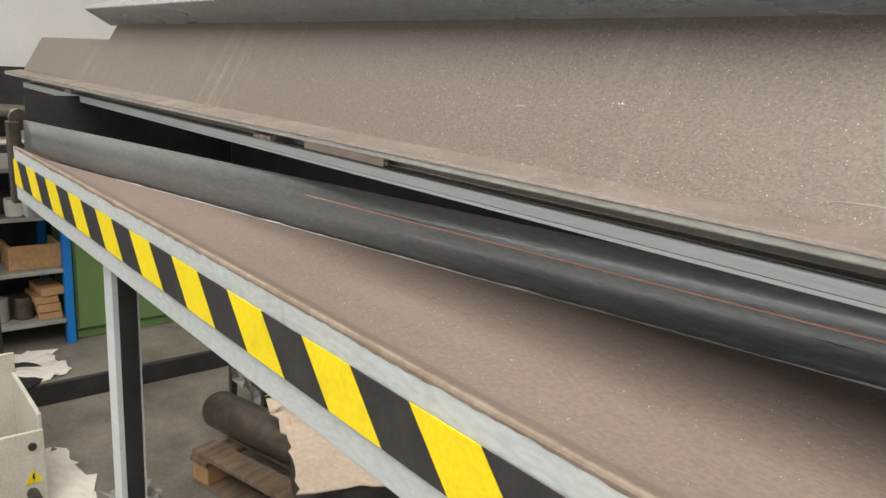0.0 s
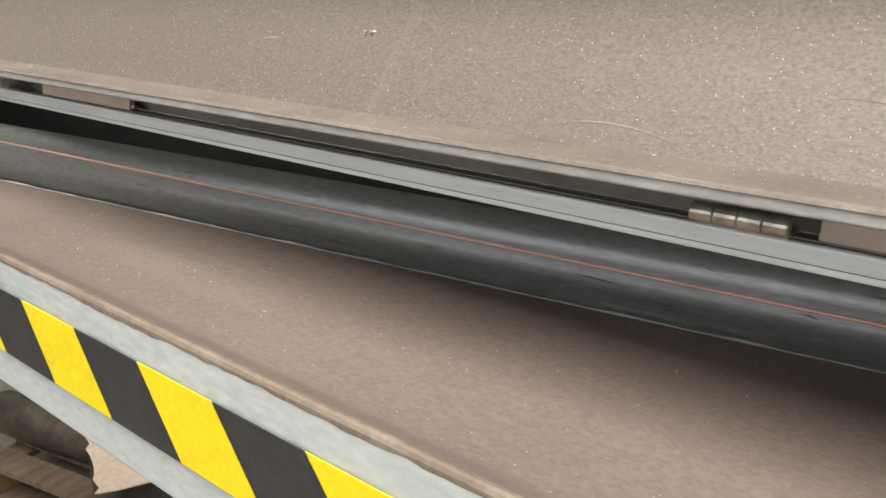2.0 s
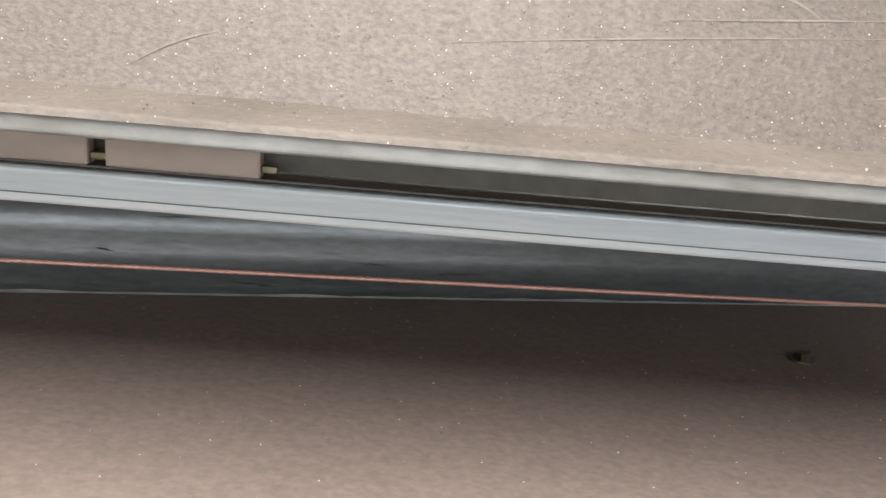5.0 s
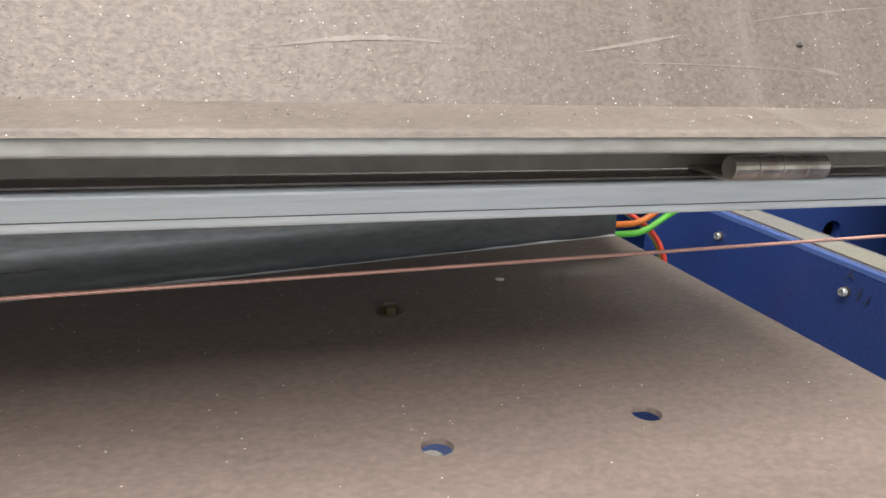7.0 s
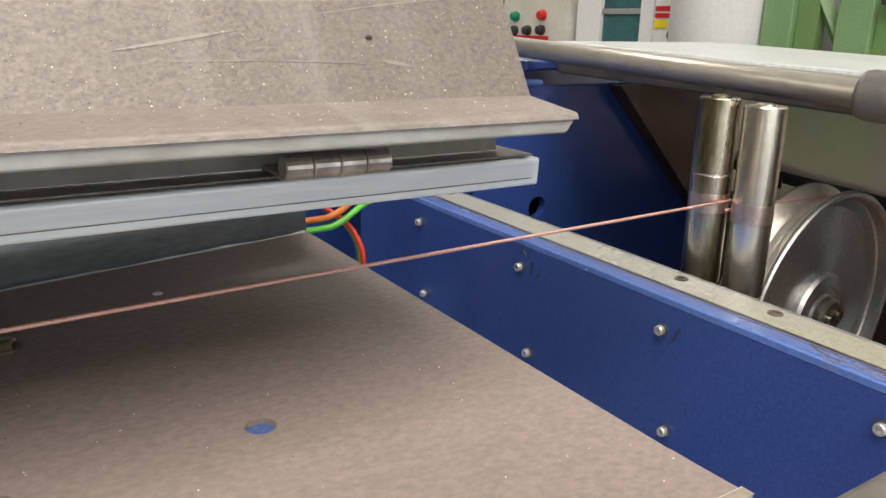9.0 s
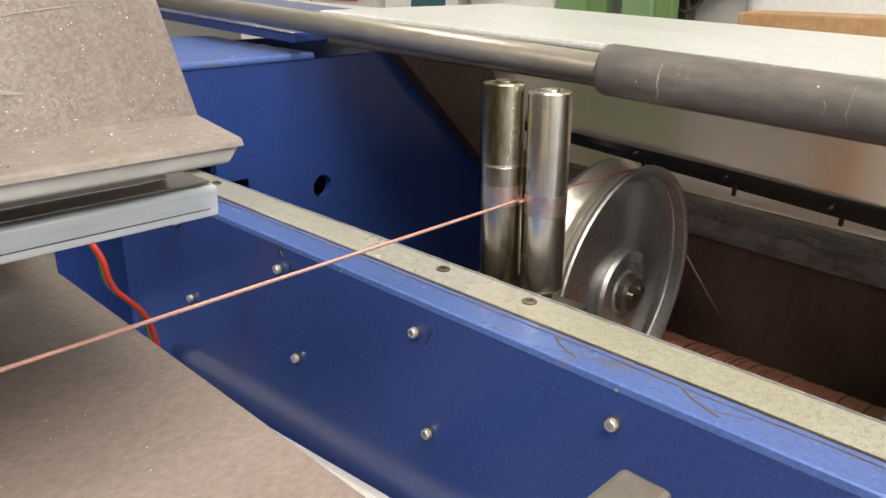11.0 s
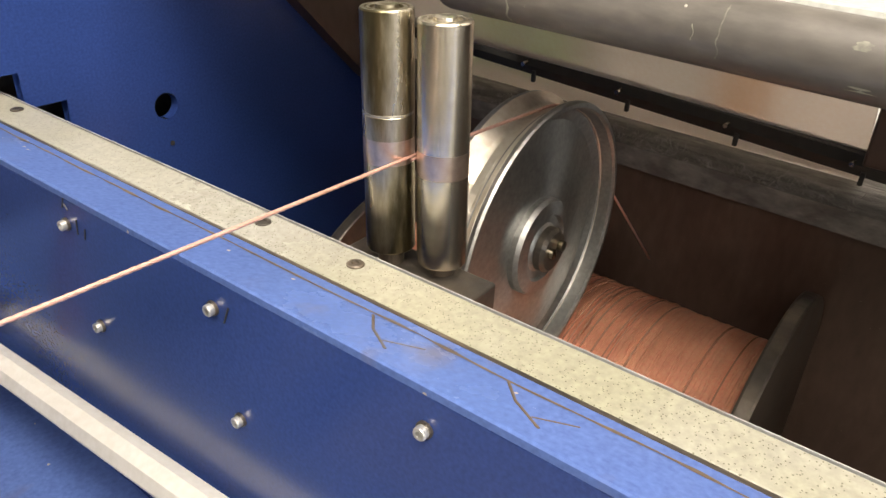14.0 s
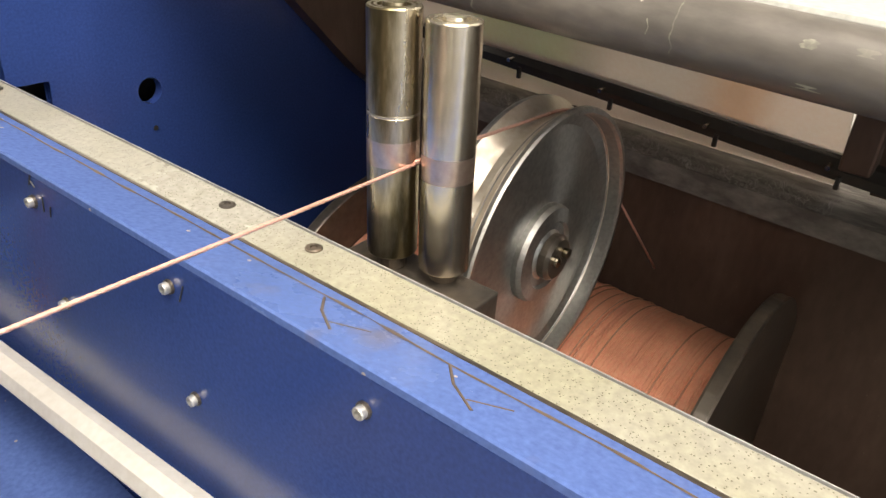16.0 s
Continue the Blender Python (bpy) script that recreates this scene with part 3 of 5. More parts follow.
part("lid_ledge", extrude_x(sheet_profile(rounded([(0.1075, 1.5512), (0.1086, 1.5536), CREASE, (0.1466, 1.5596)], 0.0012), 0.0006), -2.25, 0.7325, cuts=2), DUST_PALE, lid, "dusty turned ledge of the lid")
part("lid_lip", mitred(extrude_x(sheet_profile(rounded([(0.120, 1.5448), (0.1072, 1.5452), (0.1086, 1.5535), (0.113, 1.5541)], 0.0018), -0.0014), -2.25, 0.7335, cuts=20)), ZINC_DUSTY, lid, "bare galvanised lip of the lid")
part("lid_flange", extrude_x(sheet_profile(rounded([(0.2185, 1.6790), (0.165, 1.7095), (0.171, 1.7215)], 0.003), -0.0025), -1.66, 0.727, cuts=2), GALV_DULL, lid, "bent upper flange of the lid")


def hinge(xa):
    h = thing("hinge", "worn steel butt hinge between channel and lid", "hinge", pose(xa, 0.1215, 1.5372), group="lid hinges")
    for k in range(4):
        a = k * 0.0114
        prof = [(0.0, a), (0.0045, a), (0.0050, a + 0.0006), (0.0050, a + 0.0106), (0.0045, a + 0.0112), (0.0, a + 0.0112)]
        part("knuckle", lathe([(max(r, 0.0002), z) for r, z in prof], "x", 20), HINGE, h, smooth=False)
    part("leaf", box(0.002, 0.044, 0.004, 0.03, -0.0062, -0.0042, 0.0006), HINGE, h)
    return h


first = hinge(0.030)
for hx in (-1.66, -0.752, 0.596):
    copy_thing(first, pose(hx, 0.1215, 1.5372))


def spacer(x0, x1):
    s = thing("spacer_block", "pale wooden spacer strip wedged beside the hinge", "spacer", group="spacers")
    part("strip", box(x0, x1, 0.1375, 0.144, 1.5308, 1.5442, 0.001), WOOD_PALE, s)
    part("tongue", box(x1, x1 + 0.006, 0.139, 0.143, 1.5328, 1.5358, 0.0005), STEEL_WORN, s, "bent metal tongue")


WOOD_PALE = material("pale_planed_strip", (0.50, 0.42, 0.35), 0.6, 0, (0.42, 0.34, 0.28), 10, 0.35, 0.7, 0.1, 90, 0, (0.3, 1, 1))
spacer(0.085, 0.135)
spacer(0.141, 0.197)
spacer(-0.66, -0.497)

tray_bolt = thing("bolt", "dark hexagon bolt on the trough floor", "bolt", pose(0.499, 0.297, TRAY_Z))
part("head", lathe([(0.0055, 0), (0.0058, 0.001), (0.0058, 0.0045), (0.005, 0.0055)], "z", 6), STEEL_WORN, tray_bolt)
part("washer", lathe([(0.0085, 0), (0.0085, 0.0012)], "z", 20), DARK_STEEL, tray_bolt)
plug = thing("rivet_plug", "dull grey rivet plug set in the drain hole", "rivet", pose(0.4835, 0.1405, TRAY_Z - 0.006, 8, -6, 0))
part("head", lathe([(0.0062, -0.004), (0.0062, 0), (0.0045, 0.0018), (0.0003, 0.0022)], "z", 16), SCREW, plug)
part("notch", box(-0.0055, -0.0015, -0.0012, 0.0012, 0.0005, 0.0028, 0.0003), DARK_STEEL, plug)
end_bar = thing("end_bracket", "galvanised angle bracket at the trough end", "bracket")
part("flat", box(0.66, 0.824, -0.046, -0.022, 1.408, 1.4215, 0.003), STAINED, end_bar)
part("web", box(0.66, 0.738, -0.022, -0.0005, 1.409, 1.4135, 0.001), GALV_GREY, end_bar)


def leg(x, y):
    prof = [(-0.0205, -0.0205), (0.0205, -0.0205), (0.0205, 0.0205), (0.009, 0.0205), (0.009, 0.014), (0.0125, 0.014),
            (0.0125, 0.0175), (0.018, 0.0175), (0.018, -0.018), (-0.018, -0.018), (-0.018, 0.0175), (-0.0125, 0.0175), (-0.0125, 0.014), (-0.009, 0.014), (-0.009, 0.0205), (-0.0205, 0.0205)]
    b = bmesh.new()
    lo = [b.verts.new((x + q, y + p, 0.006)) for p, q in prof]
    hi = [b.verts.new((x + q, y + p, 1.41)) for p, q in prof]
    for i in range(len(prof)):
        j = (i + 1) % len(prof)
        b.faces.new((lo[i], lo[j], hi[j], hi[i]))
    b.faces.new(lo[::-1]), b.faces.new(hi)
    s = part("leg", b, GALV, trough, "galvanised slotted strut leg")
    for k in range(26):
        part("notch", box(x + 0.0135, x + 0.0202, y - 0.0135, y - 0.0095, 0.10 + k * 0.05, 0.128 + k * 0.05), DARK_STEEL, s)
    # Black strip paints the dark inside of the open slot.
    part("slot_shade", box(x + 0.0205, x + 0.0225, y - 0.012, y + 0.0165, 0.01, 1.33, 0.0006), DARK, s, "black strip painting the shade inside the leg's slot")
    part("foot_plate", box(x - 0.05, x + 0.05, y - 0.05, y + 0.05, 0.0, 0.006, 0.001), GALV_GREY, s)


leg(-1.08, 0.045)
cross = thing("corner_bracket", "grey corner bracket below the trough's far end", "bracket")
part("plate", box(-1.575, -1.53, 0.002, 0.03, 1.29, 1.336, 0.002), GALV_DULL, cross)

# ---- take-up machine ----
MACH = Matrix.Translation((0.89, 0.18, 1.39)) @ Matrix(((1, -0.043, 0, 0), (0.043, 1, -0.026, 0), (0, 0.026, 1, 0), (0, 0, 0, 1))).to_quaternion().to_matrix().to_4x4()
Y0, Y1 = -1.0, 0.432
body = thing("take_up_machine", "deep blue painted wire take-up machine with open pit", "machine", MACH)
part("front_panel", box(0.0005, 0.012, Y0, Y1, -0.42, 0.0192, 0.0008), BLUE, body, "deep blue gloss front panel")


def strip_y(profile, y0, y1):
    """A closed (x, z) outline drawn out along y."""
    b = bmesh.new()
    a = [b.verts.new((px, y0, pz)) for px, pz in profile]
    c = [b.verts.new((px, y1, pz)) for px, pz in profile]
    for i in range(len(profile)):
        j = (i + 1) % len(profile)
        b.faces.new((a[i], a[j], c[j], c[i]))
    b.faces.new(a[::-1]), b.faces.new(c)
    return b


part("top_strip", strip_y([(0.0003, 0.0194), (0.0003, 0.0236), (0.0014, 0.0246), (0.052, 0.0095), (0.052, 0.0005), (0.0125, 0.0005), (0.0125, 0.0194)], Y0, Y1), BLUE_WORN_LIT, body, "worn blue top edge in a paler, lit tone")
part("slide_rail", box(0.0535, 0.0875, Y0, Y1 + 0.015, -0.006, 0.010, 0.0012), CREAM, body, "cream speckled slide rail")
part("rail_bead", box(0.0888, 0.0896, Y0, Y1, -0.02, 0.0101), EDGE_BRIGHT, body, "thin bright bead beside the rail")
part("rail_edge", box(0.0877, 0.0886, Y0, Y1, -0.02, 0.0085), BLACK_RUBBER, body, "dark inner edge of the rail")
part("seam_dirt", strip_y([(0.050, 0.0092), (0.0505, 0.0105), (0.0528, 0.0105), (0.0532, 0.0085)], Y0, Y1), DARK_STEEL, body, "dirty seam beside the rail")
def dirt_line(x, z, slope, y0, y1, w, seed, n=220):
    """A thin wavering line of dirt lying on the sloping strip."""
    b = bmesh.new()
    last = None
    for i in range(n + 1):
        y = y0 + (y1 - y0) * i / n
        c = x + 0.0022 * noise.noise(Vector((y * 14, seed, 0)))
        h = max(w * (0.65 + 1.1 * noise.noise(Vector((y * 55, seed, 4)))), 0.0002)
        row = [b.verts.new((px, y, z + slope * (px - x) + e)) for px, e in ((c - h, 0.0001), (c, 0.0005), (c + h, 0.0001))]
        if last:
            b.faces.new((last[0], row[0], row[1], last[1]))
            b.faces.new((last[1], row[1], row[2], last[2]))
        last = row
    return b


part("dirt_seam", dirt_line(0.0405, 0.0131, -0.30, -0.6, 0.38, 0.0016, 3), RUST_LINE, body, "dark dirt line on the blue strip")
for sy in (-0.088, -0.173):
    part("rust_run", tube([(0.0385, sy, 0.0134), (0.025, sy - 0.012, 0.0174), (0.0125, sy - 0.031, 0.0211)], 0.0009, 6), RUST_LINE, body, "rust run across the blue strip")
    part("rust_run", tube([(0.030, sy - 0.042, 0.0160), (0.0185, sy - 0.024, 0.0194)], 0.0005, 6), RUST_LINE, body, "rust run across the blue strip")
for r in ([0.306, 0.149, -0.003, -0.154, -0.305, -0.46], 0.0), ([0.293, 0.131, -0.017, -0.168, -0.32], -0.0735):
    for by in r[0]:
        s = part("cap_screw", lathe([(0.0036, -0.002), (0.0036, -0.0062), (0.0032, -0.0068), (0.0021, -0.0068), (0.0019, -0.004), (0.0002, -0.004)], "x", 20, at=(0.002, by, r[1])), SCREW, body, "bright socket cap screw")
        part("washer", lathe([(0.0046, -0.0012), (0.0046, 0.0005)], "x", 20, at=(0, by, r[1])), DARK_STEEL, s)
for by in (0.041, -0.041, -0.42, 0.36):
    part("countersunk_screw", lathe([(0.0055, 0.0095), (0.0055, 0.0108), (0.0045, 0.0114), (0.0025, 0.0114), (0.0022, 0.0102), (0.0002, 0.0102)], "z", 20, at=(0.075, by, 0)), DARK_STEEL, body, "dark worn flush rail screw")


def end_wall():
    """The blue end wall with a round hole and two notches for the rail."""
    b = bmesh.new()
    y, th = 0.4, 0.012
    # round hole patch
    cx, cz, r, h, n = 0.246, -0.036, 0.0145, 0.03, 32

    def face(pts):
        for yy, rev in ((y, 1), (y + th, -1)):
            b.faces.new([b.verts.new((px, yy, pz)) for px, pz in pts][::rev])
    ring = [(cx + r * math.cos(2 * math.pi * i / n), cz + r * math.sin(2 * math.pi * i / n)) for i in range(n)]
    out = []
    for i in range(n):
        c, s = math.cos(2 * math.pi * i / n), math.sin(2 * math.pi * i / n)
        f = h / max(abs(c), abs(s))
        out.append((cx + f * c, cz + f * s))
    for i in range(n):
        j = (i + 1) % n
        face((ring[i], out[i], out[j], ring[j]))
        b.faces.new([b.verts.new((*p,)) for p in ((ring[i][0], y, ring[i][1]), (ring[j][0], y, ring[j][1]), (ring[j][0], y + th, ring[j][1]), (ring[i][0], y + th, ring[i][1]))])
    xs, zs = [0.0, 0.046, 0.100, 0.1395, cx - h, cx + h, 0.62], [-0.9, -0.028, cz - h, -0.009, cz + h, -0.005, 0.029, 0.12]
    zs = sorted(zs)
    for xa, xb in zip(xs, xs[1:]):
        for za, zb in zip(zs, zs[1:]):
            mx, mz = (xa + xb) / 2, (za + zb) / 2
            if abs(mx - cx) < h and abs(mz - cz) < h:
                continue
            if 0.046 < mx < 0.100 and -0.009 < mz < 0.029 or 0.100 < mx < 0.1395 and -0.028 < mz < -0.005:
                continue
            face(((xa, za), (xb, za), (xb, zb), (xa, zb)))
    bmesh.ops.remove_doubles(b, verts=b.verts, dist=0.0001)
    return b


part("end_wall", end_wall(), BLUE, body, "blue end wall with a round hole and notches")
part("small_hole", lathe([(0.0028, 0.3995), (0.0028, 0.3988), (0.0002, 0.3988)], "y", 16, at=(0.247, 0, -0.079)), DARK, body, "small dark drilled hole")
for my, mz, ey, ez in ((0.150, 0.012, 0.146, 0.020), (0.143, 0.012, 0.147, 0.0155), (0.136, -0.003, 0.1345, 0.008), (0.128, -0.004, 0.1255, 0.004), (-0.012, -0.006, -0.017, 0.006)):
    part("ink_mark", tube([(-0.0002, my, mz), (-0.0002, ey, ez)], 0.0005, 5), DARK, body, "black ink stroke")
# Added black sheet gives the gap behind the cables its shade.
part("recess", box(-0.6, -0.001, 0.7, 0.71, -0.9, -0.03), DARK, body, "added black sheet painting the dark gap behind the trough end")
part("end_box_back", box(0.0, 0.62, 0.62, 0.63, -0.9, 0.12), BLUE, body, "blue rear of the end housing")
# Added backing that makes the hole and notches look dark inside.
part("end_box_shade", box(0.03, 0.6, 0.455, 0.46, -0.3, 0.1), DARK, body, "added black backing painting the dark inside the end housing")
part("end_box_top", box(-0.02, 0.24, 0.398, 0.632, 0.12, 0.128, 0.003), BLUE_WORN_LIT, body, "blue housing top in a paler, lit tone")
part("pit_back", box(0.60, 0.615, Y0, 0.4, -0.75, -0.075), RUST, body, "brown primed back wall of the pit")
part("pit_floor", box(0.012, 0.6, Y0, 0.4, -0.76, -0.75), RUST, body, "dark pit floor")
part("pit_end", box(0.012, 0.6, Y0 - 0.012, Y0, -0.75, 0.0), RUST, body, "brown end of the pit")


def falling(b, slope):
    """Lets a long part fall along the pit."""
    for v in b.verts:
        v.co.z += slope * v.co.y
    return b


part("ledge", falling(strip_y([(0.575, -0.092), (0.577, -0.0672), (0.582, -0.0655), (0.70, -0.060), (0.70, -0.092)], Y0, 0.4), 0.023), FUZZ, body, "fluff-covered ledge of the pit")
part("seal", falling(strip_y([(0.598, -0.0285), (0.596, -0.018), (0.602, -0.008), (0.612, -0.0045), (0.624, -0.01), (0.626, -0.0285)], -0.42, 0.4), 0.06), BLACK_RUBBER, body, "glossy black edge seal")
for sy in (0.286, 0.159, 0.0316, -0.096, -0.2235):
    sz = 0.06 * sy - 0.0155
    part("stud", lathe([(0.0026, -0.009), (0.0026, 0.004), (0.0012, 0.005)], "x", 10, at=(0.5955, sy, sz)), STEEL, body, "small bright stud")
    part("clip", box(0.594, 0.599, sy - 0.014, sy - 0.009, sz - 0.022, sz - 0.008, 0.001), BLACK_RUBBER, body)
part("guard_sheet", falling(strip_y([(0.650, -0.062), (0.612, -0.02), (0.50, 0.14), (0.503, 0.142), (0.616, -0.018), (0.654, -0.060)], -0.231, 0.4), 0.02), GUARD, body, "hazy pale guard sheet")
part("guard_post", box(0.585, 0.63, -0.262, -0.232, -0.028, 0.14, 0.003), RUST, body, "brown guard post")
part("guard_beyond", strip_y([(0.635, -0.06), (0.53, 0.14), (0.535, 0.14), (0.64, -0.06)], Y0, -0.2625), RUST, body, "dark guard sheet beyond the post")


def fluff(count, seed):
    """Short curled fibres lying on the pit's ledge."""
    b = bmesh.new()
    rnd = random.Random(seed)
    for _ in range(count):
        y = rnd.uniform(-0.24, 0.25)
        if noise.noise(Vector((y * 14, seed, 0))) + rnd.uniform(-0.4, 0.4) < -0.15:
            continue
        x = 0.577 + 0.04 * rnd.random() ** 1.6
        p = Vector((x, y, -0.0665 + 0.023 * y + (x - 0.577) * 0.06))
        d = Vector((rnd.uniform(-1, 1), rnd.uniform(-1, 1), rnd.uniform(0.1, 0.9))).normalized() * rnd.uniform(0.003, 0.009)
        w = Vector((rnd.uniform(-1, 1), rnd.uniform(-1, 1), 0)).normalized() * rnd.uniform(0.0001, 0.0003)
        bend = Vector((rnd.uniform(-1, 1), rnd.uniform(-1, 1), 0)) * 0.002
        rows = [(b.verts.new(q - w), b.verts.new(q + w)) for q in (p, p + d * 0.5 + bend, p + d)]
        for u, v in zip(rows, rows[1:]):
            b.faces.new((u[0], u[1], v[1], v[0]))
    return b


lint = tagged(link("lint", fluff(3600, 4), LINT), "pale lint fibres lying on the pit ledge", "lint", kind="stuff")
lint.matrix_world = MACH
part("gusset", strip_y([(0.355, 0.12), (0.6, 0.12), (0.6, -0.10), (0.545, -0.06)], 0.375, 0.3995), RUST, body, "dark brown gusset plate")

cover = thing("machine_cover", "pale grey enamelled sliding cover with rounded steel edge", "cover", MACH)
part("cover_top", falling(box(0.235, 0.564, -1.3, 0.385, 0.163, 0.172, 0.0035), 0.01), COVER, cover)
# Dark strip stands in for the shadow below the cover's front edge.
part("cover_shade", falling(box(0.243, 0.25, -1.3, 0.38, 0.135, 0.1625, 0.002), 0.01), DARK_STEEL, cover, "dark strip painting the shade under the cover")
part("cover_deck", falling(box(0.212, 0.5, 0.40, 1.2, 0.131, 0.143, 0.003), 0.02), BLUE, cover, "blue deck below the cover")
part("deck_back", box(0.5, 0.62, -1.3, 1.2, 0.141, 0.15, 0.003), COVER, cover, "pale rear deck")
bar = thing("guard_bar", "worn steel guard pipe with a grimy grey sleeve", "bar", MACH @ pose(0.205, 0, 0.1568, 1.4, 0, 0))
part("shaft", lathe([(0.0116, -1.2), (0.0116, 1.1)], "y", 28), PIPE, bar, "worn brown steel pipe", True)
part("sleeve", lathe([(0.0135, -1.1), (0.0198, -1.095), (0.0198, -0.012), (0.0188, -0.008), (0.0135, -0.007)], "y", 40), SLEEVE, bar, "grimy grey rubber sleeve", True)


def scrape_on_bar(y, a0, a1, w, seed):
    """A pale ragged scrape part of the way round the sleeve."""
    b = bmesh.new()
    last = None
    for i in range(25):
        a = a0 + (a1 - a0) * i / 24
        c = y + 0.003 * noise.noise(Vector((a * 3, seed, 0)))
        h = max(w * (0.6 + noise.noise(Vector((a * 11, seed, 5)))), 0.00015)
        row = [b.verts.new((0.01992 * math.cos(a), yy, 0.01992 * math.sin(a))) for yy in (c - h, c, c + h)]
        if last:
            for k in range(2):
                b.faces.new((last[k], row[k], row[k + 1], last[k + 1]))
        last = row
    return b


for k, (sy, a0, a1, w) in enumerate(((-0.062, 2.0, 4.2, 0.0012), (-0.075, 2.3, 3.4, 0.0006), (-0.083, 2.4, 2.9, 0.0006), (-0.19, 2.2, 3.7, 0.0006), (-0.176, 2.9, 3.3, 0.0004), (-0.255, 2.5, 2.75, 0.005), (-0.28, 2.45, 2.65, 0.006), (-0.26, 3.6, 3.75, 0.008), (-0.05, 3.7, 4.0, 0.004))):
    part("scrape", scrape_on_bar(sy, a0, a1, w, k), SCRAPE, bar, "pale scrape on the sleeve")

conduit = thing("cable_duct", "pale grey metal cable duct along the blue panel", "duct", look((0.856, 0.5, 1.2255), (0.873, 0.2, 1.237)) @ pose(0, 0, 0, -90, 0, 0))
part("duct", lathe([(0.010, -0.05), (0.0135, -0.05), (0.0135, 0.95), (0.010, 0.95)], "y", 8), DUCT, conduit)
part("clamp", lathe([(0.0145, -0.056), (0.016, -0.055), (0.016, -0.03), (0.0145, -0.029)], "y", 20), STEEL_WORN, conduit, "worn steel end clamp")
for nm, mat, lab, off in (("green_cable", GREEN_CABLE, "green earth cable behind the trough end", 0.0), ("orange_cable", ORANGE_CABLE, "orange cable behind the trough end", 0.007)):
    pts = [(0.66, 0.455 + off, 1.414 + off), (0.745, 0.452 + off, 1.414 + off), (0.77, 0.452 + off, 1.417 + off), (0.795, 0.455 + off, 1.430 + off), (0.84, 0.47 + off, 1.447 + off), (0.87, 0.53 + off, 1.47 + off)]
    tagged(link(nm, tube(curve_points(pts, 8), 0.003), mat, None, smooth=True), lab, "cable")
for k, (nm, mat, lab) in enumerate((("red_cable", RED_CABLE, "red cable hanging at the trough end"), ("orange_cable", ORANGE_CABLE, "orange cable hanging at the trough end"), ("yellow_cable", YELLOW_CABLE, "yellow cable hanging at the trough end"), ("green_cable", GREEN_CABLE, "green cable hanging at the trough end"), ("brown_cable", BROWN_CABLE, "brown cable hanging at the trough end"), ("blue_cable", BLUE_CABLE, "blue cable hanging at the trough end"))):
    o = 0.004 * k
    pts = [(0.765, 0.49 + o, 1.43), (0.785, 0.465 + o * 0.6, 1.412), (0.793, 0.452 + o * 0.5, 1.392), (0.798, 0.45 + o * 0.6, 1.365), (0.826, 0.452 + o * 0.7, 1.317), (0.838, 0.47 + o, 1.2)]
    tagged(link(nm, tube(curve_points(pts, 8), 0.0024), mat, None, smooth=True), lab, "cable")
tagged(link("base_ledge_rear", box(0.42, 0.7645, 0.30, 0.86, 1.08, 1.165, 0.004), BLUE_WORN_LIT), "blue machine base under the trough end, toned as lit", "ledge", kind="structure")
tagged(link("base_panel", box(0.765, 0.886, -0.9, 0.86, 1.08, 1.165, 0.004), BLUE_WORN_LIT), "blue machine base ledge, toned as lit", "ledge", kind="structure")

# ---- spool ----
spool = thing("copper_spool", "large reel wound with bright bare copper wire", "spool", MACH @ pose(0.415, -0.03, -0.335))
SP_R, SP_L, SP_TURNS = 0.160, 0.42, 205


def wire_turn(y, rnd):
    """One turn of wire on the reel, a little out of line."""
    b = bmesh.new()
    seg, sides, wire_r = 96, 5, 0.00108
    r = SP_R + 0.0014 * noise.noise(Vector((y * 40, 3, 1))) + rnd.uniform(-0.0005, 0.0005) + (rnd.random() < 0.1) * 0.001
    sway, phase = rnd.uniform(0.0001, 0.0005), rnd.uniform(0, 6.28)
    rings = []
    for m in range(seg):
        a = 2 * math.pi * m / seg
        yy = y + sway * math.sin(a + phase)
        ring = []
        for q in range(sides):
            e = math.pi * (q / (sides - 1)) - math.pi / 2
            rr = r + wire_r * math.cos(e)
            ring.append(b.verts.new((rr * math.cos(a), yy + wire_r * math.sin(e), rr * math.sin(a))))
        rings.append(ring)
    for m in range(seg):
        p, q = rings[m], rings[(m + 1) % seg]
        for e in range(sides - 1):
            b.faces.new((p[e], p[e + 1], q[e + 1], q[e]))
    return b


turns = random.Random(21)
for k in range(SP_TURNS):
    part("wire_turn", wire_turn(-0.1985 + (k + 0.5) * SP_L / SP_TURNS + turns.uniform(-0.0002, 0.0002), turns), COPPER, spool, "", True)
part("core", lathe([(0.03, -0.199), (SP_R - 0.0004, -0.199), (SP_R - 0.0004, 0.222), (0.03, 0.222)], "y", 72), COPPER, spool, "lower layers of copper wire")
for fy in (-0.212, 0.224):
    disc = part("flange", lathe([(0.03, fy), (0.214, fy), (0.214, fy + 0.012), (0.03, fy + 0.012)], "y", 72), DARK, spool, "dark reel flange")
    part("rim", lathe([(0.2142, fy - 0.001), (0.2195, fy - 0.001), (0.2205, fy + 0.001), (0.2205, fy + 0.011), (0.2195, fy + 0.013), (0.2142, fy + 0.013)], "y", 72), DARK_STEEL, disc, "bare grey flange rim")

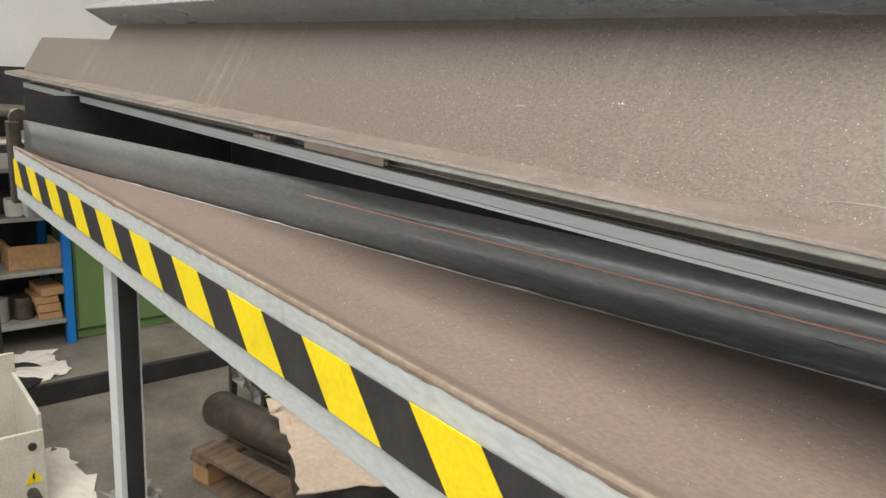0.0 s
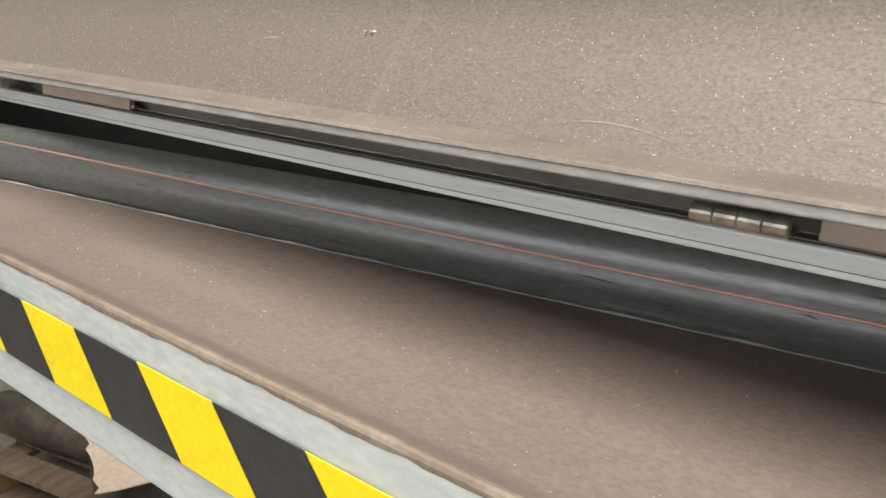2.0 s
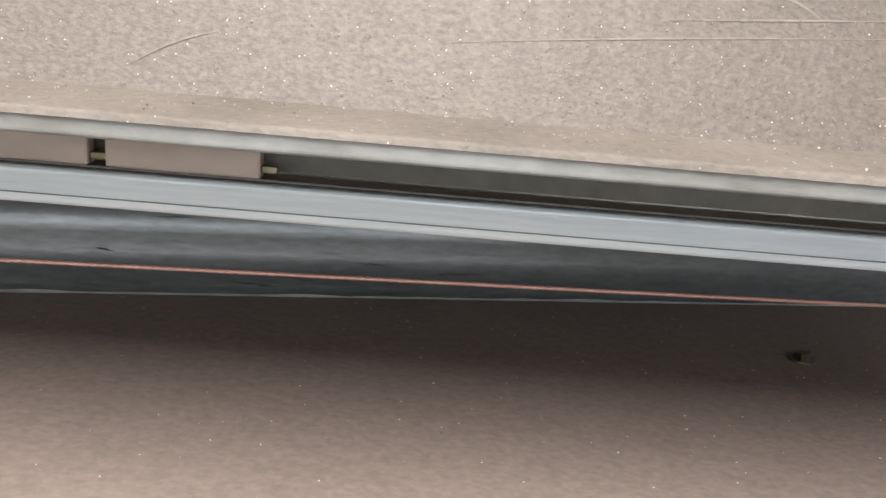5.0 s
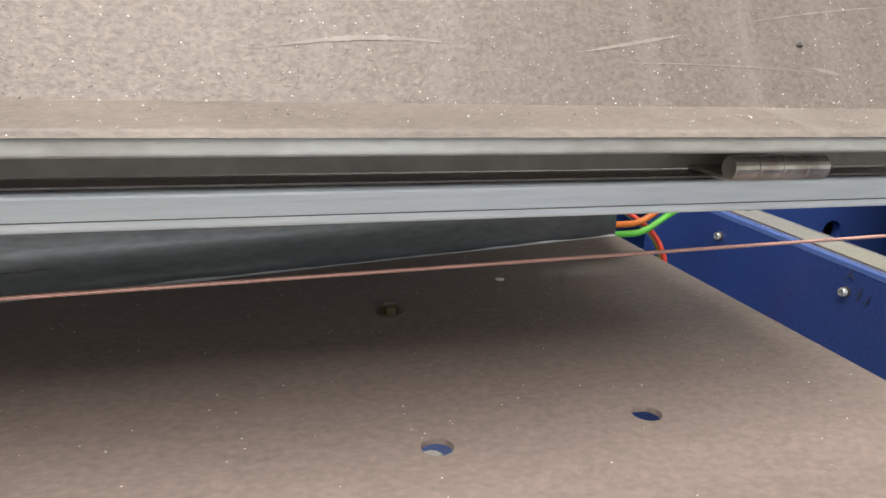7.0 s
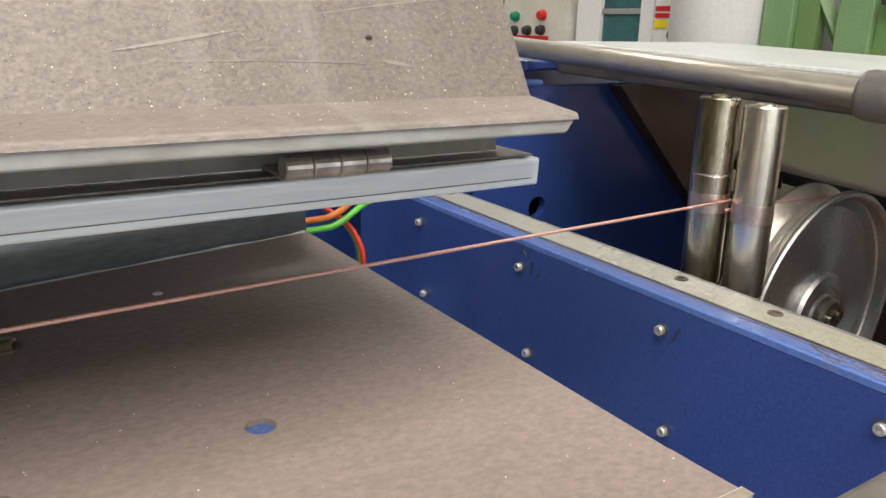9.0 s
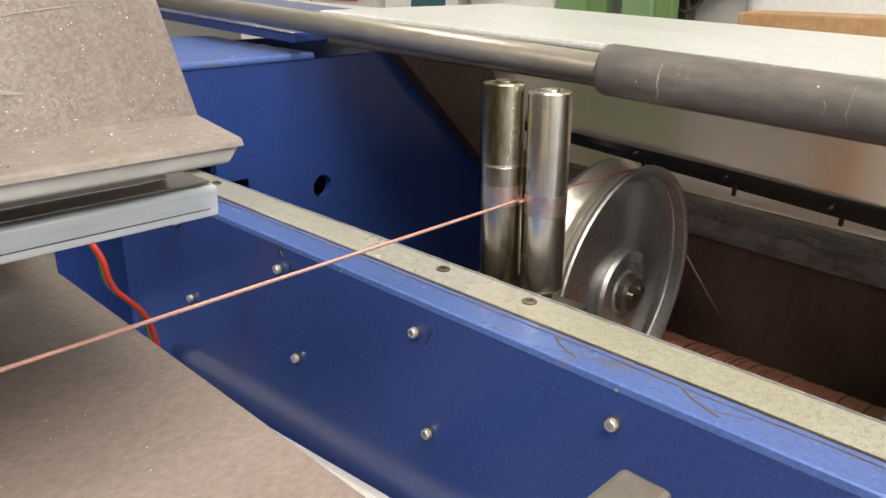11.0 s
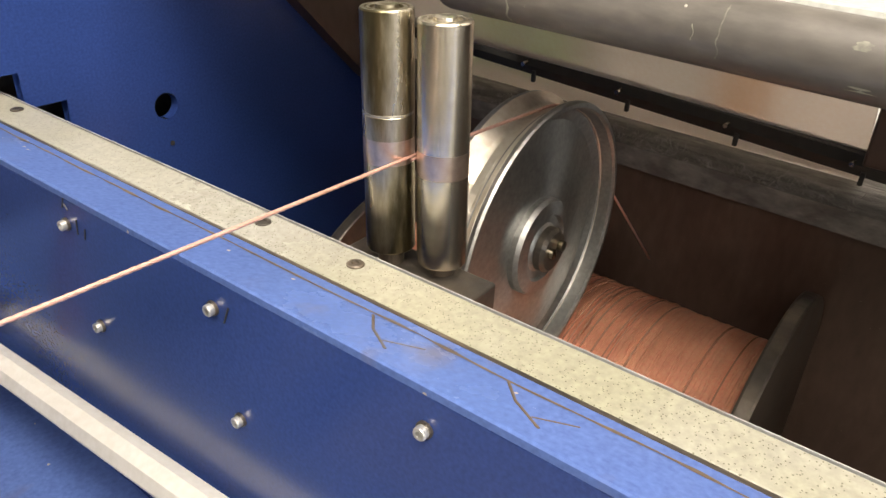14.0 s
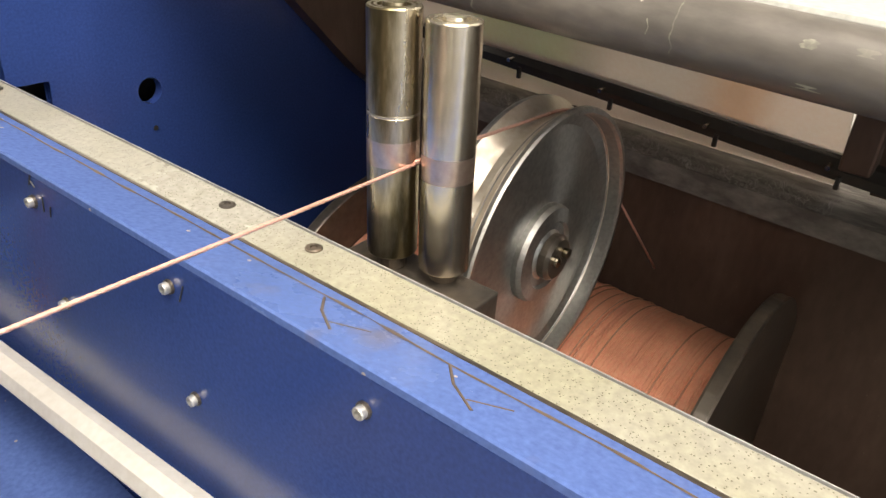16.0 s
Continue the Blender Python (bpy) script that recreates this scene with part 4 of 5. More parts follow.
# ---- traversing carriage: everything here slides along the rail ----
carriage = thing("traverse_carriage", "sliding carriage with steel guide rollers and wire pulley", "carriage", MACH)
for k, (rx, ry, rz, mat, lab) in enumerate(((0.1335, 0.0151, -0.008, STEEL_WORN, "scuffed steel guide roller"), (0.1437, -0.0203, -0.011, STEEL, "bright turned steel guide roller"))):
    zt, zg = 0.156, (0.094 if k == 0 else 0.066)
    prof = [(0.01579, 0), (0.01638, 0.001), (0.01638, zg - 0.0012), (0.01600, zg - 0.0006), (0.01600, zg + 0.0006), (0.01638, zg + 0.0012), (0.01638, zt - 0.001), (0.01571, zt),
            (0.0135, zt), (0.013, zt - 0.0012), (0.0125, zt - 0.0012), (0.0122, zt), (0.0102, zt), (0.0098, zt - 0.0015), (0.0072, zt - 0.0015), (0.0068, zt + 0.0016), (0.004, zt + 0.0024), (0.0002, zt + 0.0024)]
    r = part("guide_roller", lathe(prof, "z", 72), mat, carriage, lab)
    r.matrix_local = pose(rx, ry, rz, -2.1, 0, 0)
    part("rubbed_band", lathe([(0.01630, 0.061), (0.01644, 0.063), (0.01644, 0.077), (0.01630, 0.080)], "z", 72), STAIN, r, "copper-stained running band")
    part("groove", lathe([(0.01632, zg - 0.0007), (0.01642, zg), (0.01632, zg + 0.0007)], "z", 72), EDGE_BRIGHT if k else HINGE, r, "bright turned groove")
    part("axle", lathe([(0.009, -0.024), (0.009, 0)], "z", 24), DARK_STEEL, r)
part("mount_block", box(0.112, 0.155, -0.058, 0.05, -0.055, -0.019, 0.002), DARK_STEEL, carriage, "dark steel mounting block")
PCX, PCZ, PR = 0.294, -0.065, 0.125
pulley_y = 0.0
pulley = part("pulley", lathe([(0.02, 0.024), (0.105, 0.024), (0.1235, 0.0235), (PR, 0.021), (PR, 0.018), (0.117, 0.006), (0.1155, 0.002), (0.1155, -0.004), (0.117, -0.008),
                               (PR, -0.0165), (PR, -0.0195), (0.1238, -0.0215), (0.1205, -0.0215), (0.1188, -0.019), (0.1175, -0.007), (0.107, -0.0045), (0.05, -0.008), (0.044, -0.0085), (0.02, -0.0085)], "y", 96, at=(0, 0, 0)), ALU, carriage, "spun metal wire pulley")
pulley.matrix_local = pose(PCX, pulley_y, PCZ)
part("hub", lathe([(0.043, -0.0225), (0.043, -0.028), (0.041, -0.032), (0.030, -0.0335), (0.0285, -0.030), (0.022, -0.030), (0.0185, -0.033), (0.012, -0.0345), (0.0002, -0.0345)], "y", 56, at=(0, 0.0145, 0)), ALU, pulley, "stepped steel hub")
hub_nut = part("hub_nut", lathe([(0.020, -0.033), (0.020, -0.039), (0.017, -0.042), (0.0002, -0.042)], "y", 28), DARK_STEEL, carriage, "dark pitted hub nut")
hub_nut.matrix_local = pose(PCX, pulley_y + 0.0145, PCZ)
for a in (0.4, 2.9):
    part("hub_screw", lathe([(0.0045, -0.0415), (0.0045, -0.0465), (0.0002, -0.0468)], "y", 12, at=(0.0085 * math.cos(a), 0, 0.0085 * math.sin(a))), STEEL_WORN, hub_nut)
part("groove_lining", lathe([(PR + 0.0003, 0.0175), (0.1176, 0.0062), (0.1162, 0.002), (0.1162, -0.004), (0.1176, -0.0082), (PR + 0.0003, -0.0163), (PR + 0.0001, -0.0165), (0.1172, -0.0084), (0.1158, -0.004), (0.1158, 0.002), (0.1172, 0.0064), (PR + 0.0001, 0.0178)], "y", 96), RIM, pulley, "pale worn groove")
part("pulley_arm", box(PCX - 0.02, PCX + 0.02, 0.026, 0.05, PCZ - 0.2, PCZ + 0.02, 0.003), DARK_STEEL, carriage, "dark pulley arm")


def strand(points, radius, name, label):
    """A short run of the copper strand."""
    return part(name, tube(points, radius, 10), COPPER_WIRE, carriage, label, True)


WZ = 0.057
top = (PCX, 0.0, PCZ + 0.1175)
strand([(0.135, 0.001, WZ), (0.16, 0.001, WZ + 0.001), top], 0.0013, "wire_to_pulley", "copper strand running onto the pulley")
strand([(PCX + 0.1175 * math.cos(math.radians(a)), 0, PCZ + 0.1175 * math.sin(math.radians(a))) for a in range(92, 20, -6)], 0.0013, "wire_on_pulley", "copper strand round the pulley")
a = math.radians(22)
strand([(PCX + 0.1175 * math.cos(a), 0, PCZ + 0.1175 * math.sin(a)), (PCX + 0.205, -0.04, -0.155)], 0.0012, "wire_to_spool", "copper strand running down to the reel")

# the long strand in the trough swings about its far guide
ANCHOR = Vector((-1.66, 0.022, 1.481))
wire = thing("copper_strand", "thin twisted bare copper strand drawn through the trough", "wire")
L = 2.70


def long_strand(radius, lay, phase):
    pts = []
    for i in range(901):
        xx = L * i / 900
        pts.append((xx, radius * math.cos(phase + xx * lay), radius * math.sin(phase + xx * lay)))
    return tube(pts, 0.00085, 6)


for k in range(3):
    part("wire", long_strand(0.0004, 420, 2.09 * k), COPPER_WIRE, wire, "", True)
guide = thing("wire_guide", "dark steel wire guide eye at the trough end", "guide")
part("guide_ring", lathe([(0.006, -0.006), (0.016, -0.006), (0.018, -0.004), (0.018, 0.004), (0.016, 0.006), (0.006, 0.006)], "x", 24, at=tuple(ANCHOR)), DARK_STEEL, guide)
part("guide_post", box(-1.675, -1.645, 0.0, 0.024, 1.30, 1.472, 0.002), DARK_STEEL, guide)

# ---- shelving and clutter beyond the trough ----
shelf = thing("shelving_unit", "grey shelving with bright blue uprights, full of parts", "shelf")
for py in (0.615, -0.55):
    part("upright", box(-3.97, -3.925, py - 0.02, py + 0.02, 0.107, 1.32 if py < 0 else 1.06, 0.003), SHELF_BLUE, shelf, "bright blue upright")
    part("upright", box(-4.5, -4.455, py - 0.02, py + 0.02, 0.107, 1.06, 0.003), SHELF_BLUE, shelf, "bright blue upright")
for sz in (0.225, 0.495, 0.775, 1.02):
    part("shelf_board", box(-4.5, -3.93, -0.56, 0.597, sz, sz + 0.022, 0.003), SHELF_GREY, shelf)
part("back_sheet", box(-4.54, -4.52, -0.56, 0.63, 0.107, 1.06), DARK, shelf, "dark back sheet")
side = tagged(link("dark_partition", box(-4.56, -4.54, -2.0, 3.0, 0.107, 1.5), DARK), "black partition sheet behind the shelving", "partition", kind="structure")


def timber(x, y, z, l, w, h, turn, mat=WOOD_CLEAN):
    ob = thing("timber_block", "short pale sawn timber block on the shelf", "timber", pose(x, y, z, 0, 0, turn), group="shelf timber")
    part("block", box(-l / 2, l / 2, -w / 2, w / 2, 0, h, 0.003), mat, ob)


for k in range(4):
    timber(-4.06 + 0.01 * (k % 2), 0.535 - 0.012 * (k % 3), 0.247 + 0.043 * k, 0.2, 0.11, 0.04, 3 * k - 4)
crate = thing("wooden_box", "pale plywood box on the shelf", "box")
part("box_front", box(-4.0, -3.985, 0.36, 0.60, 0.518, 0.64, 0.002), WOOD_CLEAN, crate)
part("box_side", box(-4.2, -4.0, 0.585, 0.60, 0.518, 0.64, 0.002), WOOD_CLEAN, crate)
part("box_side", box(-4.2, -4.0, 0.36, 0.375, 0.518, 0.64, 0.002), WOOD_CLEAN, crate)
for k, (y, r, z) in enumerate(((0.42, 0.05, 0.247), (0.30, 0.055, 0.247), (0.18, 0.05, 0.247), (0.1, 0.05, 0.518))):
    j = thing("metal_tin", "dull grey metal tin on the shelf", "tin", pose(-4.05, y, z), group="shelf tins")
    part("can", lathe([(r * 0.96, 0), (r, 0.004), (r, 0.11), (r * 0.97, 0.115), (r * 0.9, 0.112), (0.001, 0.108)], "z", 24), SHELF_GREY if k % 2 else DARK_STEEL, j)
roll = thing("pipe_roll", "dark grey plastic roll lying on the shelf", "roll")
part("roll_body", lathe([(0.02, -0.3), (0.055, -0.3), (0.055, 0.26), (0.02, 0.26)], "y", 28, at=(-4.08, 0.3, 0.853)), DARK_STEEL, roll, "", True)
cup = thing("white_cup", "small white plastic cup on the shelf", "cup", pose(-3.98, 0.40, 0.797))
part("cup_body", lathe([(0.03, 0), (0.038, 0.005), (0.042, 0.09), (0.038, 0.09), (0.034, 0.01), (0.001, 0.01)], "z", 24), PAPER, cup)
reel = thing("plastic_reel", "dark plastic cable reel standing on the shelf", "reel", pose(-3.62, 0.22, 0))
part("reel_disc", lathe([(0.02, 1.34), (0.28, 1.335), (0.285, 1.342), (0.28, 1.35), (0.02, 1.352)], "z", 48), DARK_STEEL, reel, "grey upper disc", True)
part("reel_core", lathe([(0.13, 1.2), (0.13, 1.34)], "z", 32), DARK, reel)
part("reel_disc", lathe([(0.02, 1.225), (0.27, 1.222), (0.275, 1.23), (0.27, 1.236), (0.02, 1.238)], "z", 48), OFFWHITE, reel, "pale lower disc", True)
part("reel_stand", lathe([(0.2, 0.107), (0.2, 0.115), (0.03, 0.13), (0.03, 1.222)], "z", 24), DARK, reel, "dark stand")
cab = thing("green_cabinet", "low green painted steel cabinet on the plinth", "cabinet")
part("cabinet_body", box(-4.4, -3.97, 0.65, 2.4, 0.16, 1.1, 0.006), GREEN, cab)
part("plinth_panel", box(-4.39, -3.985, 0.655, 2.39, 0.107, 0.157, 0.004), GREEN, cab, "recessed green base")
for k in range(2):
    part("cabinet_door", box(-3.969, -3.955, 0.66 + 0.87 * k, 1.52 + 0.87 * k, 0.17, 1.09, 0.003), GREEN, cab, "flat green door")
sheet = tagged(link("paper_sheet", crumpled(-3.86, -3.50, 0.12, 0.50, 0.112, 10, 0.02, 3, 0.003, 0.03), PAPER), "large crumpled white paper sheet on the plinth", "paper")
sheet2 = tagged(link("torn_paper", crumpled(-3.0, -2.5, 0.17, 0.36, 0.001, 12, 0.012, 7, 0.003, 0.035), PAPER), "torn white paper lying on the concrete", "paper")

white = thing("ivory_box", "scuffed ivory metal box with a warning triangle", "box")
part("box_front", box(-2.615, -2.60, -0.35, 0.2, 0.0, 0.305, 0.004), OFFWHITE, white)
part("box_side", box(-3.05, -2.615, 0.185, 0.2, 0.0, 0.36, 0.003), OFFWHITE, white)
part("box_side", box(-3.05, -2.615, -0.35, -0.335, 0.0, 0.36, 0.003), OFFWHITE, white)
part("box_back", box(-3.065, -3.05, -0.35, 0.2, 0.0, 0.44, 0.003), OFFWHITE, white)
part("box_floor", box(-3.05, -2.615, -0.335, 0.185, 0.0, 0.02), DARK_STEEL, white)
part("knob", lathe([(0.014, 0.0), (0.014, 0.006), (0.01, 0.008), (0.001, 0.008)], "x", 20, at=(-2.6, 0.16, 0.25)), DARK, white, "black plug")
b = bmesh.new()
tri = [(0.128, 0.108), (0.188, 0.108), (0.158, 0.16)]
lo, hi = [b.verts.new((-2.5995, y, z)) for y, z in tri], [b.verts.new((-2.597, y, z)) for y, z in tri]
b.faces.new(lo[::-1]), b.faces.new(hi)
for i in range(3):
    b.faces.new((lo[i], lo[(i + 1) % 3], hi[(i + 1) % 3], hi[i]))
sign = part("warning_sign", b, YELLOW, white, "yellow triangular warning sign")
b = bmesh.new()
bolt = [(0.156, 0.146), (0.162, 0.146), (0.158, 0.132), (0.163, 0.132), (0.155, 0.114), (0.157, 0.127), (0.152, 0.127)]
lo, hi = [b.verts.new((-2.5966, y, z)) for y, z in bolt], [b.verts.new((-2.5956, y, z)) for y, z in bolt]
b.faces.new(lo[::-1]), b.faces.new(hi)
for i in range(len(bolt)):
    j = (i + 1) % len(bolt)
    b.faces.new((lo[i], lo[j], hi[j], hi[i]))
part("bolt_mark", b, BLACK_TAPE, sign, "black lightning mark")
part("plug", lathe([(0.018, 0.0), (0.02, 0.01), (0.02, 0.07), (0.014, 0.09), (0.002, 0.092)], "x", 20, at=(-2.6, 0.15, 0.072)), DARK, white, "black cable plug")
part("lead", tube(curve_points([(-2.52, 0.15, 0.072), (-2.47, 0.1, 0.05), (-2.5, -0.05, 0.02), (-2.5, -0.4, 0.012)], 8), 0.009), DARK, white, "black lead", True)

pallet = thing("wooden_pallet", "dirty worn wooden pallet on the floor", "pallet", pose(-2.46, 0.66, 0, 0, 0, 14))
for k in range(5):
    y = 0.02 + k * 0.165
    part("deck_board", box(0, 1.15, y, y + 0.105, 0.122, 0.144, 0.003), WOOD, pallet)
for bx in (0.0, 0.525, 1.05):
    part("cross_board", box(bx, bx + 0.1, 0.01, 0.79, 0.1, 0.1215, 0.002), WOOD, pallet)
    for by in (0.02, 0.35, 0.69):
        part("block", box(bx + 0.002, bx + 0.098, by, by + 0.1, 0.022, 0.0995, 0.003), WOOD_CLEAN, pallet)
for by in (0.02, 0.35, 0.69):
    part("skid", box(0, 1.15, by, by + 0.1, 0.0, 0.0215, 0.002), WOOD, pallet)
bag = thing("dark_roll", "dark grey plastic-wrapped roll on the pallet", "roll")
part("roll_body", lathe([(0.02, -0.36), (0.06, -0.36), (0.076, -0.33), (0.08, -0.1), (0.074, 0.2), (0.077, 0.4), (0.06, 0.42), (0.02, 0.42)], "x", 28, at=(0, 0, 0)), DARK_STEEL, bag, "", True)
bag.matrix_world = pose(-2.26, 0.92, 0.222, 0, 0, 14)
card = thing("cardboard_sheet", "torn brown cardboard sheet over the pallet load", "cardboard")
b = crumpled(0.0, 0.43, 0.0, 0.55, 0, 12, 0.012, 11, 0.005, 0.008)
part("sheet", b, CARD, card)
part("fold", crumpled(-0.23, 0.03, -0.02, 0.22, 0.0, 8, 0.05, 15, 0.005, 0.04), CARD, card, "torn folded flap")
card.matrix_world = pose(-2.065, 0.867, 0.362, 2, 3, -22.6)


def bale(lx, ly, lz, seed):
    """A slack wrapped bundle with dented sides."""
    b = box(0, lx, 0, ly, 0, lz)
    bmesh.ops.subdivide_edges(b, edges=b.edges, cuts=7, use_grid_fill=True)
    for v in b.verts:
        p = v.co.copy()
        v.co += Vector((noise.noise(p * 13 + Vector((seed, 0, 0))), noise.noise(p * 13 + Vector((0, seed, 0))), 0.4 * noise.noise(p * 11) if p.z > 0.01 else 0)) * 0.022
    return b


bundle = thing("wrapped_bundle", "dark plastic-wrapped bundle on the pallet", "bundle", pose(-2.03, 0.875, 0.144, 0, 0, -22.6))
part("wrap", bale(0.38, 0.46, 0.19, 6), DARK_FILM, bundle, "", True)
for k, (x, y, s) in enumerate(((-2.32, 0.48, 0.1), (-2.42, 0.44, 0.11), (-2.22, 0.52, 0.07), (-2.02, 0.62, 0.06))):
    f = thing("plastic_film", "crinkled grey plastic film lying beside the pallet", "film", group="film scraps")
    part("scrap", crumpled(x - s, x + s, y - s * 0.6, y + s * 0.6, 0.004, 9, 0.05, 20 + k, 0.003, 0.03), FILM, f)
stand = thing("dark_stand", "dark steel stand with wrapped silver parts", "stand")
for sx, sy in ((-2.98, 1.08), (-2.98, 1.36), (-2.65, 1.08), (-2.65, 1.36)):
    part("leg", box(sx - 0.015, sx + 0.015, sy - 0.015, sy + 0.015, 0, 0.5, 0.002), DARK_STEEL, stand)
part("deck", box(-3.0, -2.63, 1.06, 1.38, 0.28, 0.30, 0.003), DARK_STEEL, stand)
part("parcel", crumpled(-2.98, -2.66, 1.08, 1.34, 0.30, 10, 0.14, 41, 0.004, 0.02), FILM, stand, "foil-wrapped bundle")
part("sack", crumpled(-2.95, -2.7, 1.06, 1.3, 0.10, 8, 0.12, 44, 0.004, 0.03), FILM, stand, "crinkled bundle below")

# ---- far side of the machine ----
BX = 2.6
desk = thing("control_cabinet", "ivory control cabinet with coloured push buttons", "cabinet")
part("cabinet_body", box(BX, BX + 0.4, 2.23, 2.95, 0.0, 2.0, 0.006), OFFWHITE, desk)
part("door_seam", box(BX - 0.003, BX + 0.001, 2.655, 2.66, 0.1, 1.95), DARK, desk)
for y, z, m, lab in ((2.56, 1.634, GREEN_BTN, "green push button"), (2.381, 1.64, RED, "red push button"), (2.565, 1.575, DARK, "dark selector knob"), (2.475, 1.577, DARK, "dark selector knob"), (2.385, 1.58, DARK, "dark selector knob"), (2.64, 1.63, DARK, "small black lamp")):
    s = 0.45 if y > 2.6 else 1
    kb = part("push_button", lathe([(0.021 * s, 0.0), (0.021 * s, -0.012), (0.017 * s, -0.014), (0.017 * s, -0.026), (0.013 * s, -0.03), (0.001, -0.03)], "x", 24, at=(BX, y, z)), m, desk, lab)
lbl = part("label_plate", box(BX - 0.004, BX, 2.34, 2.585, 1.508, 1.556, 0.001), RED, desk, "red label plate")
for k in range(4):
    part("text_bar", box(BX - 0.0055, BX - 0.0045, 2.36 + 0.055 * k, 2.395 + 0.055 * k, 1.526, 1.538), OFFWHITE, lbl)
for y in (2.70, 2.73):
    part("rivet", lathe([(0.008, 0.0), (0.006, -0.004), (0.001, -0.005)], "x", 12, at=(BX, y, 1.575)), DARK_STEEL, desk)
door = thing("window_door", "white framed door with a dark teal window", "door")
for y0, y1, z0, z1 in ((2.07, 2.2, 0.0, 2.1), (1.80, 1.865, 0.0, 2.1), (1.865, 2.07, 1.95, 2.1), (1.865, 2.07, 0.0, 1.0)):
    part("frame", box(BX + 0.02, BX + 0.07, y0, y1, z0, z1, 0.004), WALL, door)
part("pane", box(BX + 0.04, BX + 0.05, 1.86, 2.075, 0.99, 1.96), GLASS_TEAL, door, "dark teal window pane")
part("pane_bar", box(BX + 0.03, BX + 0.06, 1.865, 2.07, 1.645, 1.665, 0.002), SHELF_GREY, door, "grey blind rail")
notice = thing("warning_notice", "red and yellow notice on the white wall", "sign")
part("board", box(BX + 0.015, BX + 0.02, 1.68, 1.79, 1.54, 1.72, 0.001), WALL, notice)
part("red_band", box(BX + 0.0115, BX + 0.0145, 1.685, 1.785, 1.655, 1.672), RED, notice, "red stripe")
part("red_band", box(BX + 0.0115, BX + 0.0145, 1.685, 1.785, 1.632, 1.648), RED, notice, "red stripe")
part("yellow_patch", box(BX + 0.0115, BX + 0.0145, 1.73, 1.785, 1.597, 1.627), YELLOW, notice, "yellow patch")
part("dark_figure", lathe([(0.02, 0.0145), (0.02, 0.0115), (0.001, 0.0115)], "x", 20, at=(BX, 1.705, 1.575)), DARK, notice, "dark printed shape")
tagged(link("wall_far", box(BX + 0.08, BX + 0.14, -2.5, 3.4, 0.0, 4.5), WALL), "white painted partition beyond the machine", "wall", kind="structure")
tagged(link("white_column", lathe([(0.165, 0), (0.165, 4.5)], "z", 40, at=(BX - 0.05, 1.445, 0)), WALL, None, smooth=True), "round white column beside the green frame", "column", kind="structure")
frame_g = thing("steel_gantry", "green steel braced frame beyond the machine", "frame")
part("post", box(BX - 0.1, BX - 0.02, 1.18, 1.275, 0, 3.2, 0.004), GREEN_LIGHT, frame_g)
part("post_web", box(BX - 0.08, BX - 0.04, 1.115, 1.18, 0, 3.2, 0.003), GREEN, frame_g)
part("post", box(BX - 0.1, BX - 0.02, 0.955, 1.05, 0, 3.2, 0.004), GREEN_LIGHT, frame_g)
part("post_web", box(BX - 0.08, BX - 0.04, 0.905, 0.955, 0, 3.2, 0.003), GREEN, frame_g)
part("brace", tube([(BX - 0.06, 1.19, 1.80), (BX - 0.06, 1.02, 1.52)], 0.022, 4), GREEN, frame_g, "slanted green brace")
rack = thing("black_rack", "black wall bracket rack with hanging cords", "rack")
part("shelf_plate", box(BX - 0.12, BX + 0.06, 0.70, 0.93, 1.665, 1.685, 0.003), DARK, rack)
part("brace", tube([(BX - 0.02, 0.95, 1.545), (BX - 0.02, 0.72, 1.66)], 0.010, 6), DARK, rack)
part("brace", tube([(BX + 0.02, 0.93, 1.53), (BX + 0.02, 0.70, 1.65)], 0.009, 6), DARK, rack)
part("post", box(BX + 0.0, BX + 0.05, 0.90, 0.935, 1.0, 1.67, 0.003), DARK_STEEL, rack)
part("cord", tube(curve_points([(BX - 0.03, 0.95, 1.55), (BX - 0.04, 0.88, 1.52), (BX - 0.03, 0.84, 1.56), (BX - 0.02, 0.80, 1.60)], 8), 0.006, 6), DARK, rack, "hanging black cord", True)
part("rail", box(BX + 0.04, BX + 0.06, 0.745, 0.757, 1.2, 1.66, 0.002), SHELF_GREY, rack)
timb = thing("timber_beam", "brown timber end resting beyond the cover", "timber")
part("beam", box(BX - 0.2, BX - 0.05, 0.3, 0.665, 1.49, 1.535, 0.004), WOOD_CLEAN, timb)
part("beam_rest", box(BX - 0.18, BX - 0.07, 0.35, 0.45, 0.0, 1.489, 0.004), WOOD_CLEAN, timb)
for lx, ly, lw, lh, power in LAMPS:
    lamp = thing("ceiling_lamp", "wide white ceiling luminaire", "lamp", pose(lx, ly, CEILING - 0.08), group="ceiling luminaires")
    part("housing", box(-lw / 2 - 0.03, lw / 2 + 0.03, -lh / 2 - 0.03, lh / 2 + 0.03, -0.06, 0.08, 0.006), WALL, lamp)

# ---- grit and scuffs ----


def on_lid(x, s):
    """A point of the lid's panel, s metres up from its crease."""
    return Vector((x, CREASE[0] + s * 0.5015 - 0.0021, CREASE[1] + s * 0.865 + 0.0013))


def grit(count, place, lo, hi, seed):
    b = bmesh.new()
    rnd = random.Random(seed)
    for _ in range(count):
        c, r = place(rnd), rnd.uniform(lo, hi)
        vs = [b.verts.new(c + Vector(d) * r * rnd.uniform(0.6, 1.2)) for d in ((1, 0, 0), (0, 1, 0), (-1, 0, 0), (0, -1, 0), (0, 0, 1), (0, 0, -0.6))]
        for i in range(4):
            b.faces.new((vs[i], vs[(i + 1) % 4], vs[4]))
            b.faces.new((vs[(i + 1) % 4], vs[i], vs[5]))
    return b


